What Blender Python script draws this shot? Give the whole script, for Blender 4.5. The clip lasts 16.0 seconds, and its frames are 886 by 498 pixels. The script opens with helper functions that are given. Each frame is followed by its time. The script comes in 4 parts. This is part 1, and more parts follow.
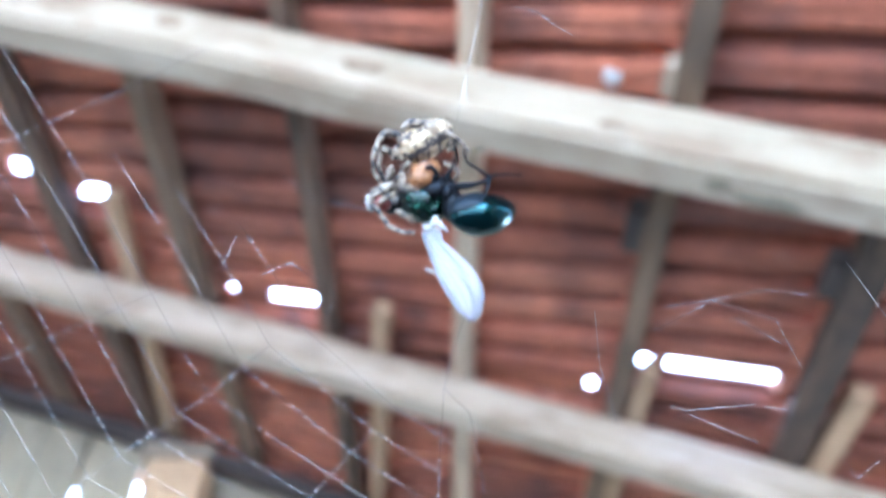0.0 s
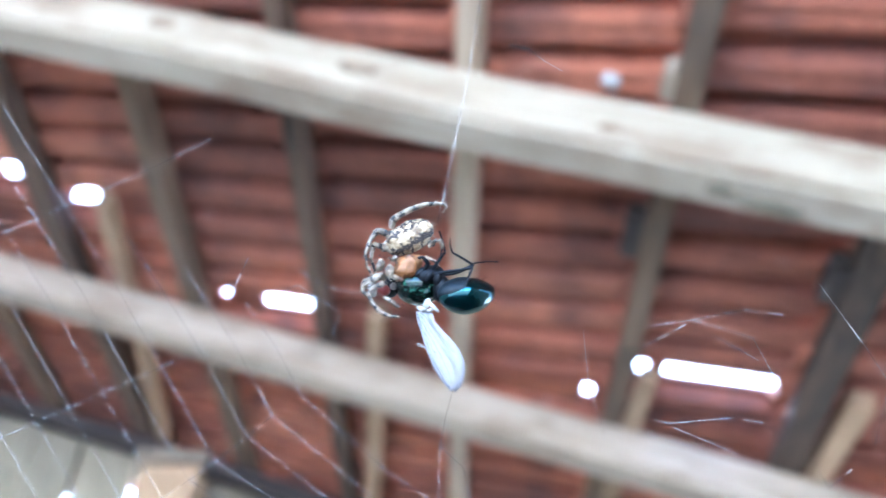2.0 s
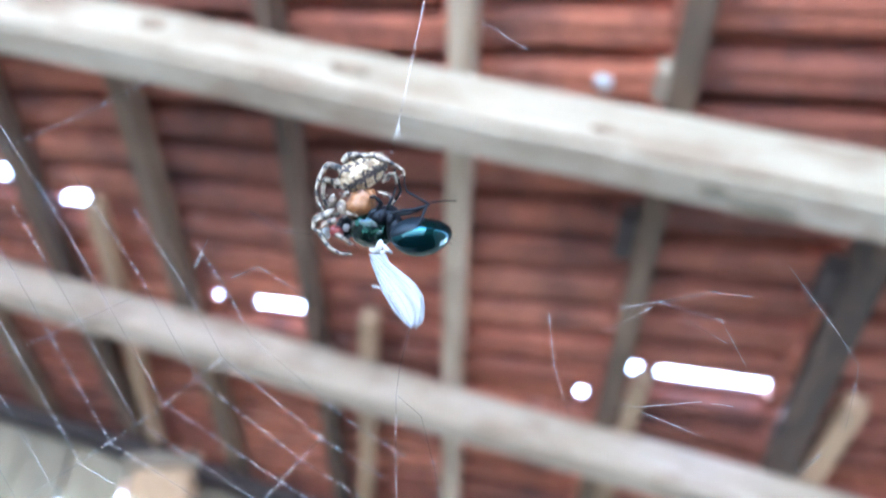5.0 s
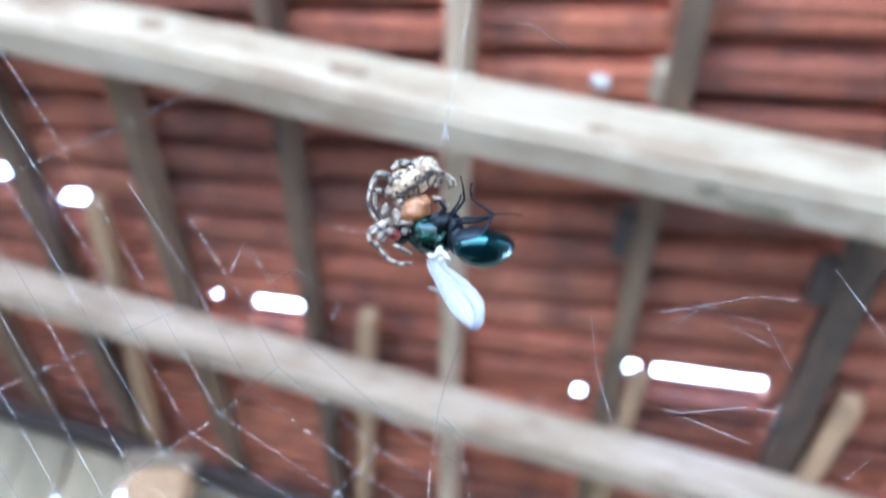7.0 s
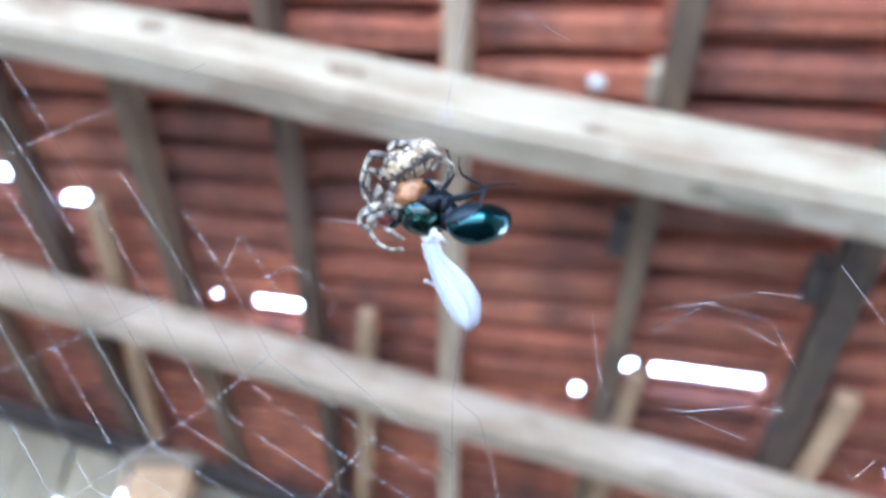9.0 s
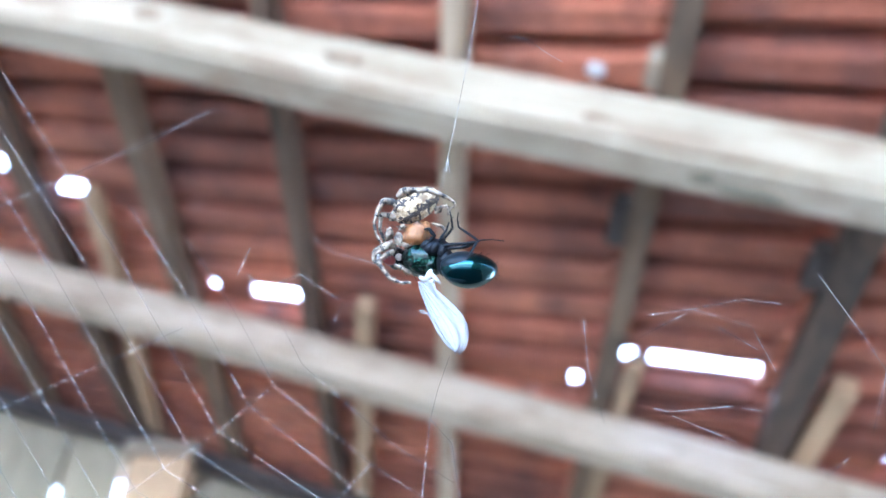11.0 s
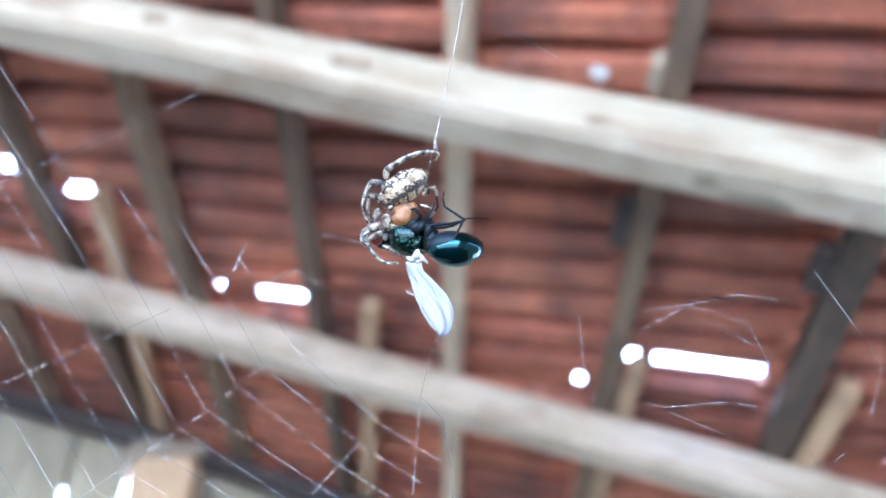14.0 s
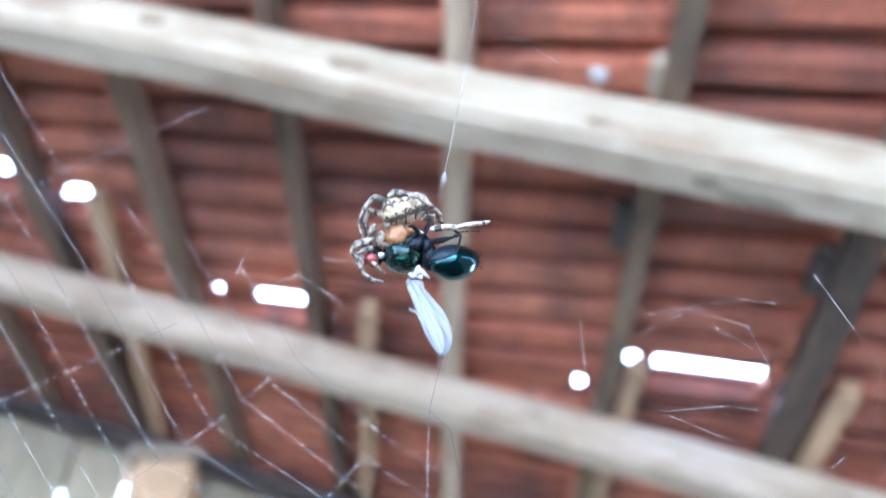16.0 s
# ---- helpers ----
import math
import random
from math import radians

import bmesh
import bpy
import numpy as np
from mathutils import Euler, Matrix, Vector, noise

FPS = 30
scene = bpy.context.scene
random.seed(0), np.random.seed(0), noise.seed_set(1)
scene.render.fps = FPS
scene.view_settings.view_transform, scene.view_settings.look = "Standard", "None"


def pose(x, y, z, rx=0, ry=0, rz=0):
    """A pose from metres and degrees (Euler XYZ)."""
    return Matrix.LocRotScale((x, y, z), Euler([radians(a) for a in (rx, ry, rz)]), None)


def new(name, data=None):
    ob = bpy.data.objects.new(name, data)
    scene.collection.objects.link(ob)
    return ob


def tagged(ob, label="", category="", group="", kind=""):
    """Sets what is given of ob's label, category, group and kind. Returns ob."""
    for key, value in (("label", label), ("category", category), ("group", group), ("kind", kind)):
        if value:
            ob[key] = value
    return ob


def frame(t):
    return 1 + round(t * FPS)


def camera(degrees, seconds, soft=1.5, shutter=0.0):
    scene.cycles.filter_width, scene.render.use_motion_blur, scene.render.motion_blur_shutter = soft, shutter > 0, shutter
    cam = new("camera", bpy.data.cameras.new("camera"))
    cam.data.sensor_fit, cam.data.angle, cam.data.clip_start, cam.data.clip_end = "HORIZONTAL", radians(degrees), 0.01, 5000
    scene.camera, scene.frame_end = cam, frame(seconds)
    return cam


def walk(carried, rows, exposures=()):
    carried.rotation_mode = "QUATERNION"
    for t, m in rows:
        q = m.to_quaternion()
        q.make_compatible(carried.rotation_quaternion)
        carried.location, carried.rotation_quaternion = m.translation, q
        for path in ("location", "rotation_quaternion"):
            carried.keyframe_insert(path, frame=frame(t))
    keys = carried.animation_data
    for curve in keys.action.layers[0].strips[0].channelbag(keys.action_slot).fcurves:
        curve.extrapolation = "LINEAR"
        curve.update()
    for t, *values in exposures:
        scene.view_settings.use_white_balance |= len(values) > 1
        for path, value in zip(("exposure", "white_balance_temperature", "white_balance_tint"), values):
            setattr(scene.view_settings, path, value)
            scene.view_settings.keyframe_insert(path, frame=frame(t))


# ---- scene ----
cam = camera(53.01, 16.0, soft=1.5, shutter=0.5)
cam.data.dof.use_dof = True
cam.data.dof.focus_distance = 0.073
cam.data.dof.aperture_fstop = 29.0
CAMERA_ROWS = [
    (0, -0.0015, 0.0021, 1.6017, 134.018, -0.648, 0.265),
    (0.5, -0.0006, 0.0037, 1.6031, 134.360, -0.706, 0.135),
    (1, -0.0028, 0.0056, 1.6076, 134.471, -0.660, 0.105),
    (1.5, -0.0042, 0.0055, 1.6084, 134.352, -0.693, 0.055),
    (2, -0.0057, 0.0143, 1.6142, 134.314, -0.462, -0.054),
    (2.5, -0.0104, 0.0130, 1.6131, 134.152, -0.365, -0.167),
    (3, -0.0104, 0.0150, 1.6189, 134.073, -0.300, -0.269),
    (3.5, -0.0124, 0.0235, 1.6238, 134.270, -0.053, -0.322),
    (4, -0.0100, 0.0237, 1.6250, 134.459, -0.030, -0.315),
    (6.5, -0.0031, 0.0135, 1.6121, 134.403, -0.186, -0.364),
    (7, -0.0042, 0.0143, 1.6131, 134.425, -0.006, -0.411),
    (7.5, -0.0017, 0.0078, 1.6094, 134.358, -0.142, -0.375),
    (8, -0.0008, 0.0080, 1.6072, 134.457, -0.041, -0.387),
    (8.5, -0.0009, 0.0076, 1.6098, 134.357, 0.004, -0.382),
    (9, 0.0010, 0.0062, 1.6042, 134.424, 0.017, -0.307),
    (11.5, -0.0016, 0.0110, 1.6081, 133.535, 0.318, -0.249),
    (12, -0.0005, 0.0099, 1.6083, 133.463, 0.300, -0.169),
    (12.5, -0.0004, 0.0044, 1.6039, 133.504, 0.137, -0.189),
    (13, -0.0003, 0.0079, 1.6025, 133.650, 0.089, -0.058),
    (13.5, -0.0026, 0.0023, 1.6034, 133.586, 0.041, -0.085),
    (14, -0.0029, -0.0003, 1.6006, 133.757, 0.110, -0.109),
    (14.5, 0.0000, 0.0000, 1.6000, 133.800, -0.000, 0.000),
    (15, -0.0004, 0.0010, 1.6010, 133.954, 0.090, 0.013),
    (15.5, -0.0045, 0.0082, 1.6089, 133.869, 0.231, -0.104),
    (16, -0.0030, 0.0048, 1.6071, 133.864, 0.197, -0.112),
]
walk(cam, [(t, pose(*p)) for t, *p in CAMERA_ROWS], exposures=[(0.0, 5.53, 5150, 10), (16.0, 5.53, 5150, 10)])

# ---- world and sun ----
SUN_UP, SUN_TURN = 66.0, 2.0  # degrees: height, and compass turn from north (+y) to east (+x)
world = bpy.data.worlds.new("sky")
scene.world = world
world.use_nodes = True
wn, wl = world.node_tree.nodes, world.node_tree.links
sky = wn.new("ShaderNodeTexSky")
sky.sky_type = "NISHITA"
sky.sun_disc = False
sky.sun_elevation = radians(SUN_UP)
sky.sun_rotation = radians(SUN_TURN)
wn["Background"].inputs[1].default_value = 0.15
wl.new(sky.outputs[0], wn["Background"].inputs[0])

sun_data = bpy.data.lights.new("sun", "SUN")
sun_data.energy, sun_data.angle, sun_data.color = 1.1, radians(20.0), (1.0, 0.96, 0.90)
sun = new("sun", sun_data)
way_to_sun = Vector((math.sin(radians(SUN_TURN)) * math.cos(radians(SUN_UP)),
                     math.cos(radians(SUN_TURN)) * math.cos(radians(SUN_UP)), math.sin(radians(SUN_UP))))
sun.rotation_mode = "QUATERNION"
sun.rotation_quaternion = way_to_sun.to_track_quat("Z", "Y")
sun.location = way_to_sun * 40


# ---- materials ----
def material(name, rough=0.7, metal=0.0):
    m = bpy.data.materials.new(name)
    m.use_nodes = True
    b = m.node_tree.nodes["Principled BSDF"]
    b.inputs["Roughness"].default_value = rough
    b.inputs["Metallic"].default_value = metal
    return m, m.node_tree.nodes, m.node_tree.links, b


def ramp(nodes, stops):
    r = nodes.new("ShaderNodeValToRGB")
    el = r.color_ramp.elements
    while len(el) < len(stops):
        el.new(0.5)
    for e, (at, col) in zip(el, stops):
        e.position, e.color = at, (*col, 1)
    return r


def mapped(nodes, links, scale):
    co = nodes.new("ShaderNodeTexCoord")
    mp = nodes.new("ShaderNodeMapping")
    mp.inputs["Scale"].default_value = scale
    links.new(co.outputs["Object"], mp.inputs["Vector"])
    return mp


def noise_tex(nodes, links, vec, scale, detail=6.0, rough=0.6):
    n = nodes.new("ShaderNodeTexNoise")
    n.inputs["Scale"].default_value, n.inputs["Detail"].default_value = scale, detail
    n.inputs["Roughness"].default_value = rough
    links.new(vec, n.inputs["Vector"])
    return n


def mix(nodes, links, kind, fac, a, b):
    m = nodes.new("ShaderNodeMix")
    m.data_type, m.blend_type = "RGBA", kind
    for value, socket in ((fac, m.inputs[0]), (a, m.inputs[6]), (b, m.inputs[7])):
        if isinstance(value, (int, float)):
            socket.default_value = value
        elif isinstance(value, tuple):
            socket.default_value = (*value, 1)
        else:
            links.new(value, socket)
    return m.outputs[2]


def bump(nodes, links, b, height, strength, dist):
    n = nodes.new("ShaderNodeBump")
    n.inputs["Strength"].default_value, n.inputs["Distance"].default_value = strength, dist
    links.new(height, n.inputs["Height"])
    links.new(n.outputs[0], b.inputs["Normal"])


def wood_material(name, dark, mid, light, along, stain=(0.10, 0.085, 0.07), amount=0.5):
    """Sawn, weathered wood; along: the axis of the grain, 0 or 1."""
    m, n, l, b = material(name, 0.85)
    scale = [9.0, 9.0, 9.0]
    scale[along] = 0.7
    mp = mapped(n, l, scale)
    grain = noise_tex(n, l, mp.outputs[0], 6.0, 9.0, 0.65)
    cols = ramp(n, [(0.25, dark), (0.5, mid), (0.72, light)])
    l.new(grain.outputs[0], cols.inputs[0])
    wide = [2.2, 2.2, 2.2]
    wide[along] = 1.1
    mp2 = mapped(n, l, wide)
    blotch = noise_tex(n, l, mp2.outputs[0], 4.5, 6.0, 0.65)
    mask = ramp(n, [(0.50, (0, 0, 0)), (0.64, (1, 1, 1))])
    l.new(blotch.outputs[0], mask.inputs[0])
    k = n.new("ShaderNodeMath")
    k.operation = "MULTIPLY"
    k.inputs[1].default_value = amount
    l.new(mask.outputs[0], k.inputs[0])
    col = mix(n, l, "MIX", k.outputs[0], cols.outputs[0], stain)
    info = n.new("ShaderNodeObjectInfo")
    tone = ramp(n, [(0.0, (0.82, 0.82, 0.82)), (1.0, (1.12, 1.1, 1.07))])
    l.new(info.outputs["Random"], tone.inputs[0])
    col = mix(n, l, "MULTIPLY", 1.0, col, tone.outputs[0])
    l.new(col, b.inputs["Base Color"])
    bump(n, l, b, grain.outputs[0], 0.5, 0.004)
    return m


def clay_material():
    m, n, l, b = material("clay", 0.88)
    mp = mapped(n, l, (1, 1, 1))
    info = n.new("ShaderNodeObjectInfo")
    off = n.new("ShaderNodeVectorMath")
    off.operation = "ADD"
    comb = n.new("ShaderNodeCombineXYZ")
    k = n.new("ShaderNodeMath")
    k.operation = "MULTIPLY"
    k.inputs[1].default_value = 37.0
    l.new(info.outputs["Random"], k.inputs[0])
    l.new(k.outputs[0], comb.inputs[0])
    l.new(mp.outputs[0], off.inputs[0])
    l.new(comb.outputs[0], off.inputs[1])
    base = ramp(n, [(0.0, (0.22, 0.082, 0.05)), (0.45, (0.385, 0.13, 0.073)), (0.8, (0.49, 0.17, 0.09)), (1.0, (0.54, 0.215, 0.122))])
    l.new(info.outputs["Random"], base.inputs[0])
    fine = noise_tex(n, l, off.outputs[0], 45.0, 8.0, 0.7)
    var = ramp(n, [(0.3, (0.72, 0.7, 0.7)), (0.7, (1.15, 1.12, 1.1))])
    l.new(fine.outputs[0], var.inputs[0])
    col = mix(n, l, "MULTIPLY", 1.0, base.outputs[0], var.outputs[0])
    wide = noise_tex(n, l, off.outputs[0], 7.0, 5.0, 0.6)
    soot = ramp(n, [(0.46, (0, 0, 0)), (0.70, (0.8, 0.8, 0.8))])
    l.new(wide.outputs[0], soot.inputs[0])
    col = mix(n, l, "MIX", soot.outputs[0], col, (0.10, 0.05, 0.042))
    place = n.new("ShaderNodeNewGeometry")
    smoke = noise_tex(n, l, place.outputs["Position"], 1.35, 3.0, 0.55)
    sm = ramp(n, [(0.50, (0, 0, 0)), (0.72, (0.6, 0.6, 0.6))])
    l.new(smoke.outputs[0], sm.inputs[0])
    col = mix(n, l, "MIX", sm.outputs[0], col, (0.075, 0.04, 0.034))
    dust = noise_tex(n, l, off.outputs[0], 11.0, 7.0, 0.7)
    dm = ramp(n, [(0.6, (0, 0, 0)), (0.8, (0.5, 0.5, 0.5))])
    l.new(dust.outputs[0], dm.inputs[0])
    col = mix(n, l, "MIX", dm.outputs[0], col, (0.45, 0.36, 0.32))
    l.new(col, b.inputs["Base Color"])
    bump(n, l, b, fine.outputs[0], 0.35, 0.003)
    return m


def plain_noise_material(name, a, c, scale, rough=0.9, depth=0.01):
    m, n, l, b = material(name, rough)
    mp = mapped(n, l, (1, 1, 1))
    t = noise_tex(n, l, mp.outputs[0], scale, 8.0, 0.65)
    r = ramp(n, [(0.3, a), (0.7, c)])
    l.new(t.outputs[0], r.inputs[0])
    l.new(r.outputs[0], b.inputs["Base Color"])
    bump(n, l, b, t.outputs[0], 0.4, depth)
    return m


CLAY = clay_material()
BEAM = wood_material("pale_sawn_timber", (0.236, 0.187, 0.126), (0.33, 0.27, 0.194), (0.424, 0.357, 0.272), 0, (0.19, 0.128, 0.08), 0.7)
BEAM_FAR = wood_material("pale_weathered_timber", (0.29, 0.225, 0.155), (0.41, 0.33, 0.24), (0.52, 0.43, 0.335), 0, (0.22, 0.155, 0.10), 0.6)
BEAM_Y = wood_material("pale_batten_wood", (0.295, 0.225, 0.147), (0.405, 0.32, 0.221), (0.507, 0.415, 0.305), 1, (0.22, 0.165, 0.115), 0.5)
BATTEN = wood_material("grey_batten_wood", (0.088, 0.054, 0.030), (0.158, 0.101, 0.058), (0.243, 0.163, 0.100), 1, (0.09, 0.07, 0.05), 0.6)
DARKBATTEN = wood_material("dark_batten_wood", (0.056, 0.036, 0.024), (0.108, 0.069, 0.043), (0.168, 0.113, 0.072), 1, (0.03, 0.024, 0.019), 0.6)
# near-black wood for the added pieces that stand where shade lies
SHADEWOOD = wood_material("shade_dark_wood", (0.034, 0.025, 0.021), (0.06, 0.044, 0.036), (0.10, 0.074, 0.06), 1, (0.02, 0.017, 0.015), 0.4)
TAN = wood_material("tan_new_wood", (0.33, 0.21, 0.11), (0.45, 0.30, 0.17), (0.55, 0.39, 0.24), 1, (0.28, 0.19, 0.11), 0.3)
BOARD = wood_material("limed_board_wood", (0.20, 0.165, 0.105), (0.29, 0.245, 0.165), (0.36, 0.31, 0.22), 2, (0.16, 0.14, 0.10), 0.5)
EARTH = plain_noise_material("dry_earth", (0.27, 0.24, 0.20), (0.42, 0.385, 0.34), 3.0)
FLOOR = plain_noise_material("dark_floor_earth", (0.032, 0.025, 0.019), (0.062, 0.049, 0.036), 3.0)
PLASTER = plain_noise_material("limed_plaster", (0.30, 0.28, 0.23), (0.44, 0.41, 0.35), 2.0, 0.92, 0.006)
LICHEN = plain_noise_material("pale_lichen", (0.5, 0.5, 0.46), (0.75, 0.75, 0.7), 90.0, 0.95, 0.002)


# ---- mesh helpers ----
def mesh_object(name, verts, faces, mats, parent=None, label="", smooth=False, idx=None):
    me = bpy.data.meshes.new(name)
    me.from_pydata([tuple(v) for v in verts], [], faces)
    for m in mats if isinstance(mats, (list, tuple)) else [mats]:
        me.materials.append(m)
    if idx:
        me.polygons.foreach_set("material_index", idx)
    if smooth:
        me.polygons.foreach_set("use_smooth", [True] * len(me.polygons))
    me.update()
    ob = new(name, me)
    ob.parent = parent
    return tagged(ob, label) if label else ob


def part(name, bm, mat, parent, label="", smooth=False):
    """Link a bmesh as one mesh object under a thing or a part."""
    bmesh.ops.recalc_face_normals(bm, faces=bm.faces)
    me = bpy.data.meshes.new(name)
    bm.to_mesh(me)
    bm.free()
    for m in mat if isinstance(mat, (list, tuple)) else [mat]:
        me.materials.append(m)
    if smooth:
        me.polygons.foreach_set("use_smooth", [True] * len(me.polygons))
    ob = new(name, me)
    ob.parent = parent
    return tagged(ob, label) if label else ob


def timber(x0, x1, y0, y1, z0, z1, along, cuts=14, wobble=0.004, bevel=0.004, seed=0):
    """A sawn timber with slightly crooked, rounded edges."""
    bm = bmesh.new()
    bmesh.ops.create_cube(bm, size=1.0)
    lo, hi = (x0, y0, z0), (x1, y1, z1)
    for v in bm.verts:
        v.co = Vector([lo[i] if v.co[i] < 0 else hi[i] for i in range(3)])
    edges = [e for e in bm.edges if abs((e.verts[0].co - e.verts[1].co)[along]) > 1e-6]
    bmesh.ops.subdivide_edges(bm, edges=edges, cuts=cuts, use_grid_fill=True)
    longs = [e for e in bm.edges if abs((e.verts[0].co - e.verts[1].co).normalized()[along]) > 0.9 and e.calc_face_angle(0) > 0.5]
    bmesh.ops.bevel(bm, geom=longs, offset=bevel, segments=2, affect="EDGES", clamp_overlap=True)
    for v in bm.verts:
        p = v.co
        s = p[along] * 1.7 + seed * 13.1
        bend = Vector((noise.noise((s, seed, 0.3)), noise.noise((s, seed, 7.7)), noise.noise((s, seed, 3.1))))
        fine = noise.noise_vector((p.x * 9 + seed, p.y * 9, p.z * 9))
        bend[along], fine[along] = 0, 0
        v.co = p + wobble * (1.6 * bend + 0.5 * fine)
    return bm


def blob_patch(a=0.016, b=0.014, thick=0.006, seed=0.0):
    bm = bmesh.new()
    bmesh.ops.create_icosphere(bm, subdivisions=3, radius=1.0)
    for v in bm.verts:
        k = 1 + 0.45 * noise.noise(v.co * 1.7 + Vector((seed, seed, seed)))
        v.co = Vector((v.co.x * a * k, v.co.y * b * k, v.co.z * thick))
    return bm


# ---- the roof's plane: u runs down the slope (+x), v along the battens (+y), n up ----
PITCH = math.degrees(math.atan(0.335))
ROOF = Matrix.Translation((0, 0, 2.9)) @ pose(0, 0, 0, 0, PITCH, 0)
EAVES, RIDGE = 2.46, -2.80  # along u
FRONT, BACK = -2.3, 2.90  # along v


def empty(name, m=None):
    ob = new(name)
    if m is not None:
        ob.matrix_basis = m
    return ob


# ground
g = 400.0
bm = bmesh.new()
bmesh.ops.create_grid(bm, x_segments=40, y_segments=40, size=g)
ground = part("ground", bm, EARTH, None)
tagged(ground, "dry pale earth ground in and round the shed", "ground", kind="structure")

# floor out of view, coloured dark so the rafters' undersides get less bounce
floor = part("floor", timber(-2.68, 2.30, -2.1, 2.60, -0.05, 0.006, 0, 4, 0.001, 0.003, 61), FLOOR, None)
tagged(floor, "earth floor of the shed, unseen, dark to limit bounced light", "floor", kind="structure")

# rafters
def rafter(v0, width, top, depth, label, seed, wood):
    ob = part("rafter", timber(RIDGE, EAVES, v0, v0 + width, top - depth, top, 0, 40, 0.005, 0.010, seed), wood, None)
    ob.matrix_basis = ROOF.copy()
    return tagged(ob, label, "rafter", "rafters under the battens")


near_rafter = rafter(0.841, 0.077, -0.050, 0.127, "thick pale sawn timber rafter under the roof battens", 3, BEAM)
rafter(1.703, 0.086, -0.050, 0.097, "pale weathered timber rafter under the far battens", 5, BEAM_FAR)

KNOT = plain_noise_material("brown_knot_wood", (0.17, 0.112, 0.068), (0.30, 0.22, 0.145), 60.0, 0.85, 0.002)
MOSS = plain_noise_material("dark_dry_moss", (0.10, 0.085, 0.05), (0.25, 0.20, 0.135), 90.0, 0.95, 0.004)
for u, n, a, b, seed in ((-0.493, -0.098, 0.026, 0.018, 1.0), (-0.123, -0.112, 0.034, 0.014, 2.0), (0.30, -0.135, 0.020, 0.010, 3.0), (-0.72, -0.08, 0.018, 0.012, 4.0)):
    knot = part("knot", blob_patch(a, b, 0.004, seed), KNOT, near_rafter, "brown knot in the sawn wood", True)
    knot.matrix_basis = pose(u, 0.840, n, 90, 0, 0)
for u, v, a, b, seed in ((0.545, 0.890, 0.052, 0.014, 5.0), (0.47, 0.878, 0.022, 0.012, 6.0)):
    moss = part("moss_patch", blob_patch(a, b, 0.004, seed), MOSS, near_rafter, "dark dry moss on the underside", True)
    moss.matrix_basis = pose(u, v, -0.1775, 0, 0, 0)

# battens
BATTENS = [(-2.45, 0.06), (-2.09, 0.055), (-1.73, 0.06), (-1.37, 0.06), (-1.020, 0.060), (-0.662, 0.056), (-0.306, 0.040), (0.039, 0.042),
           (0.396, 0.046), (0.752, 0.066), (1.11, 0.06), (1.47, 0.055), (1.83, 0.06), (2.19, 0.06)]
for i, (u, w) in enumerate(BATTENS):
    # 4, 6 and 9 are coloured darker; 9 also to subdue light falling there
    ob = part("batten", timber(u - w / 2, u + w / 2, FRONT, 2.62, -0.050, 0.0, 1, 30, 0.004, 0.005, i + 20), BEAM_Y if i == 7 else DARKBATTEN if i in (4, 6, 9) else BATTEN, None)
    ob.matrix_basis = ROOF @ pose(u, 1.1, 0, 0, 0, -2.6 if i == 9 else 0) @ pose(-u, -1.1, 0)
    tagged(ob, "weathered pale wooden roof batten carrying the clay tiles" if i == 7 else "dark wooden roof batten carrying the clay tiles" if i in (4, 6, 9) else "weathered grey wooden roof batten carrying the clay tiles", "batten", "roof battens")

# newer lengths lapped beside the battens from the far rafter on
for i, (u0, u1, v0, w) in enumerate([(-0.845, -0.955, 1.42, 0.036), (-0.166, -0.238, 1.57, 0.038), (0.452, 0.43, 1.53, 0.036), (0.850, 0.820, 1.44, 0.046)]):
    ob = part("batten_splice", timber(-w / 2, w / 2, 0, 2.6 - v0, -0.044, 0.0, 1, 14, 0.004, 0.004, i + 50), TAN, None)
    ob.matrix_basis = ROOF @ pose(u0, v0, -0.004, 0, 0, math.degrees(math.atan2(u0 - u1, 2.6 - v0)))
    tagged(ob, "newer tan wooden batten length lapped beside an old batten", "batten", "newer batten lengths")

# short blocks beside the battens; the two dark ones are added for shade
for u0, u1, v0, v1, mat, label in ((0.341, 0.376, 1.09, 1.19, SHADEWOOD, "dark wooden block standing in for shade beside a batten"),
                                   (0.686, 0.724, 1.10, 1.19, SHADEWOOD, "dark wooden block standing in for shade beside a batten"),
                                   (0.350, 0.377, 0.782, 0.838, BEAM_Y, "short pale wooden block nailed beside a batten")):
    ob = part("packing_block", timber(u0, u1, v0, v1, -0.046, -0.002, 1, 6, 0.003, 0.005, int(u0 * 90)), mat, None)
    ob.matrix_basis = ROOF.copy()
    tagged(ob, label, "wooden block", "packing blocks beside the battens")

# ---- walls ----
def roof_height(x):
    return 2.9 - 0.335 * x


gable = tagged(empty("wall_gable"), "end wall of pale upright boards with bright slits between them", "wall", kind="structure")
WIDE_GAPS = (-1.022, -1.221)  # slits that let daylight in
r = random.Random(21)
x = -2.68
while x < 2.3:
    w = r.uniform(0.12, 0.17)
    end = x + w
    for k in WIDE_GAPS:
        if x < k - 0.04 and end > k - 0.06:
            end = k - 0.007
    top = roof_height((x + end) / 2) - 0.05
    bm = timber(0, end - x, 0, 0.022, 0, top, 2, 10, 0.0015, 0.003, int(x * 100))
    ob = part("board", bm, BOARD, gable)
    ob.location = (x, 2.60 + r.uniform(0, 0.006), 0)
    x = end + (0.014 if any(abs(end + 0.007 - k) < 0.003 for k in WIDE_GAPS) else 0.0015)
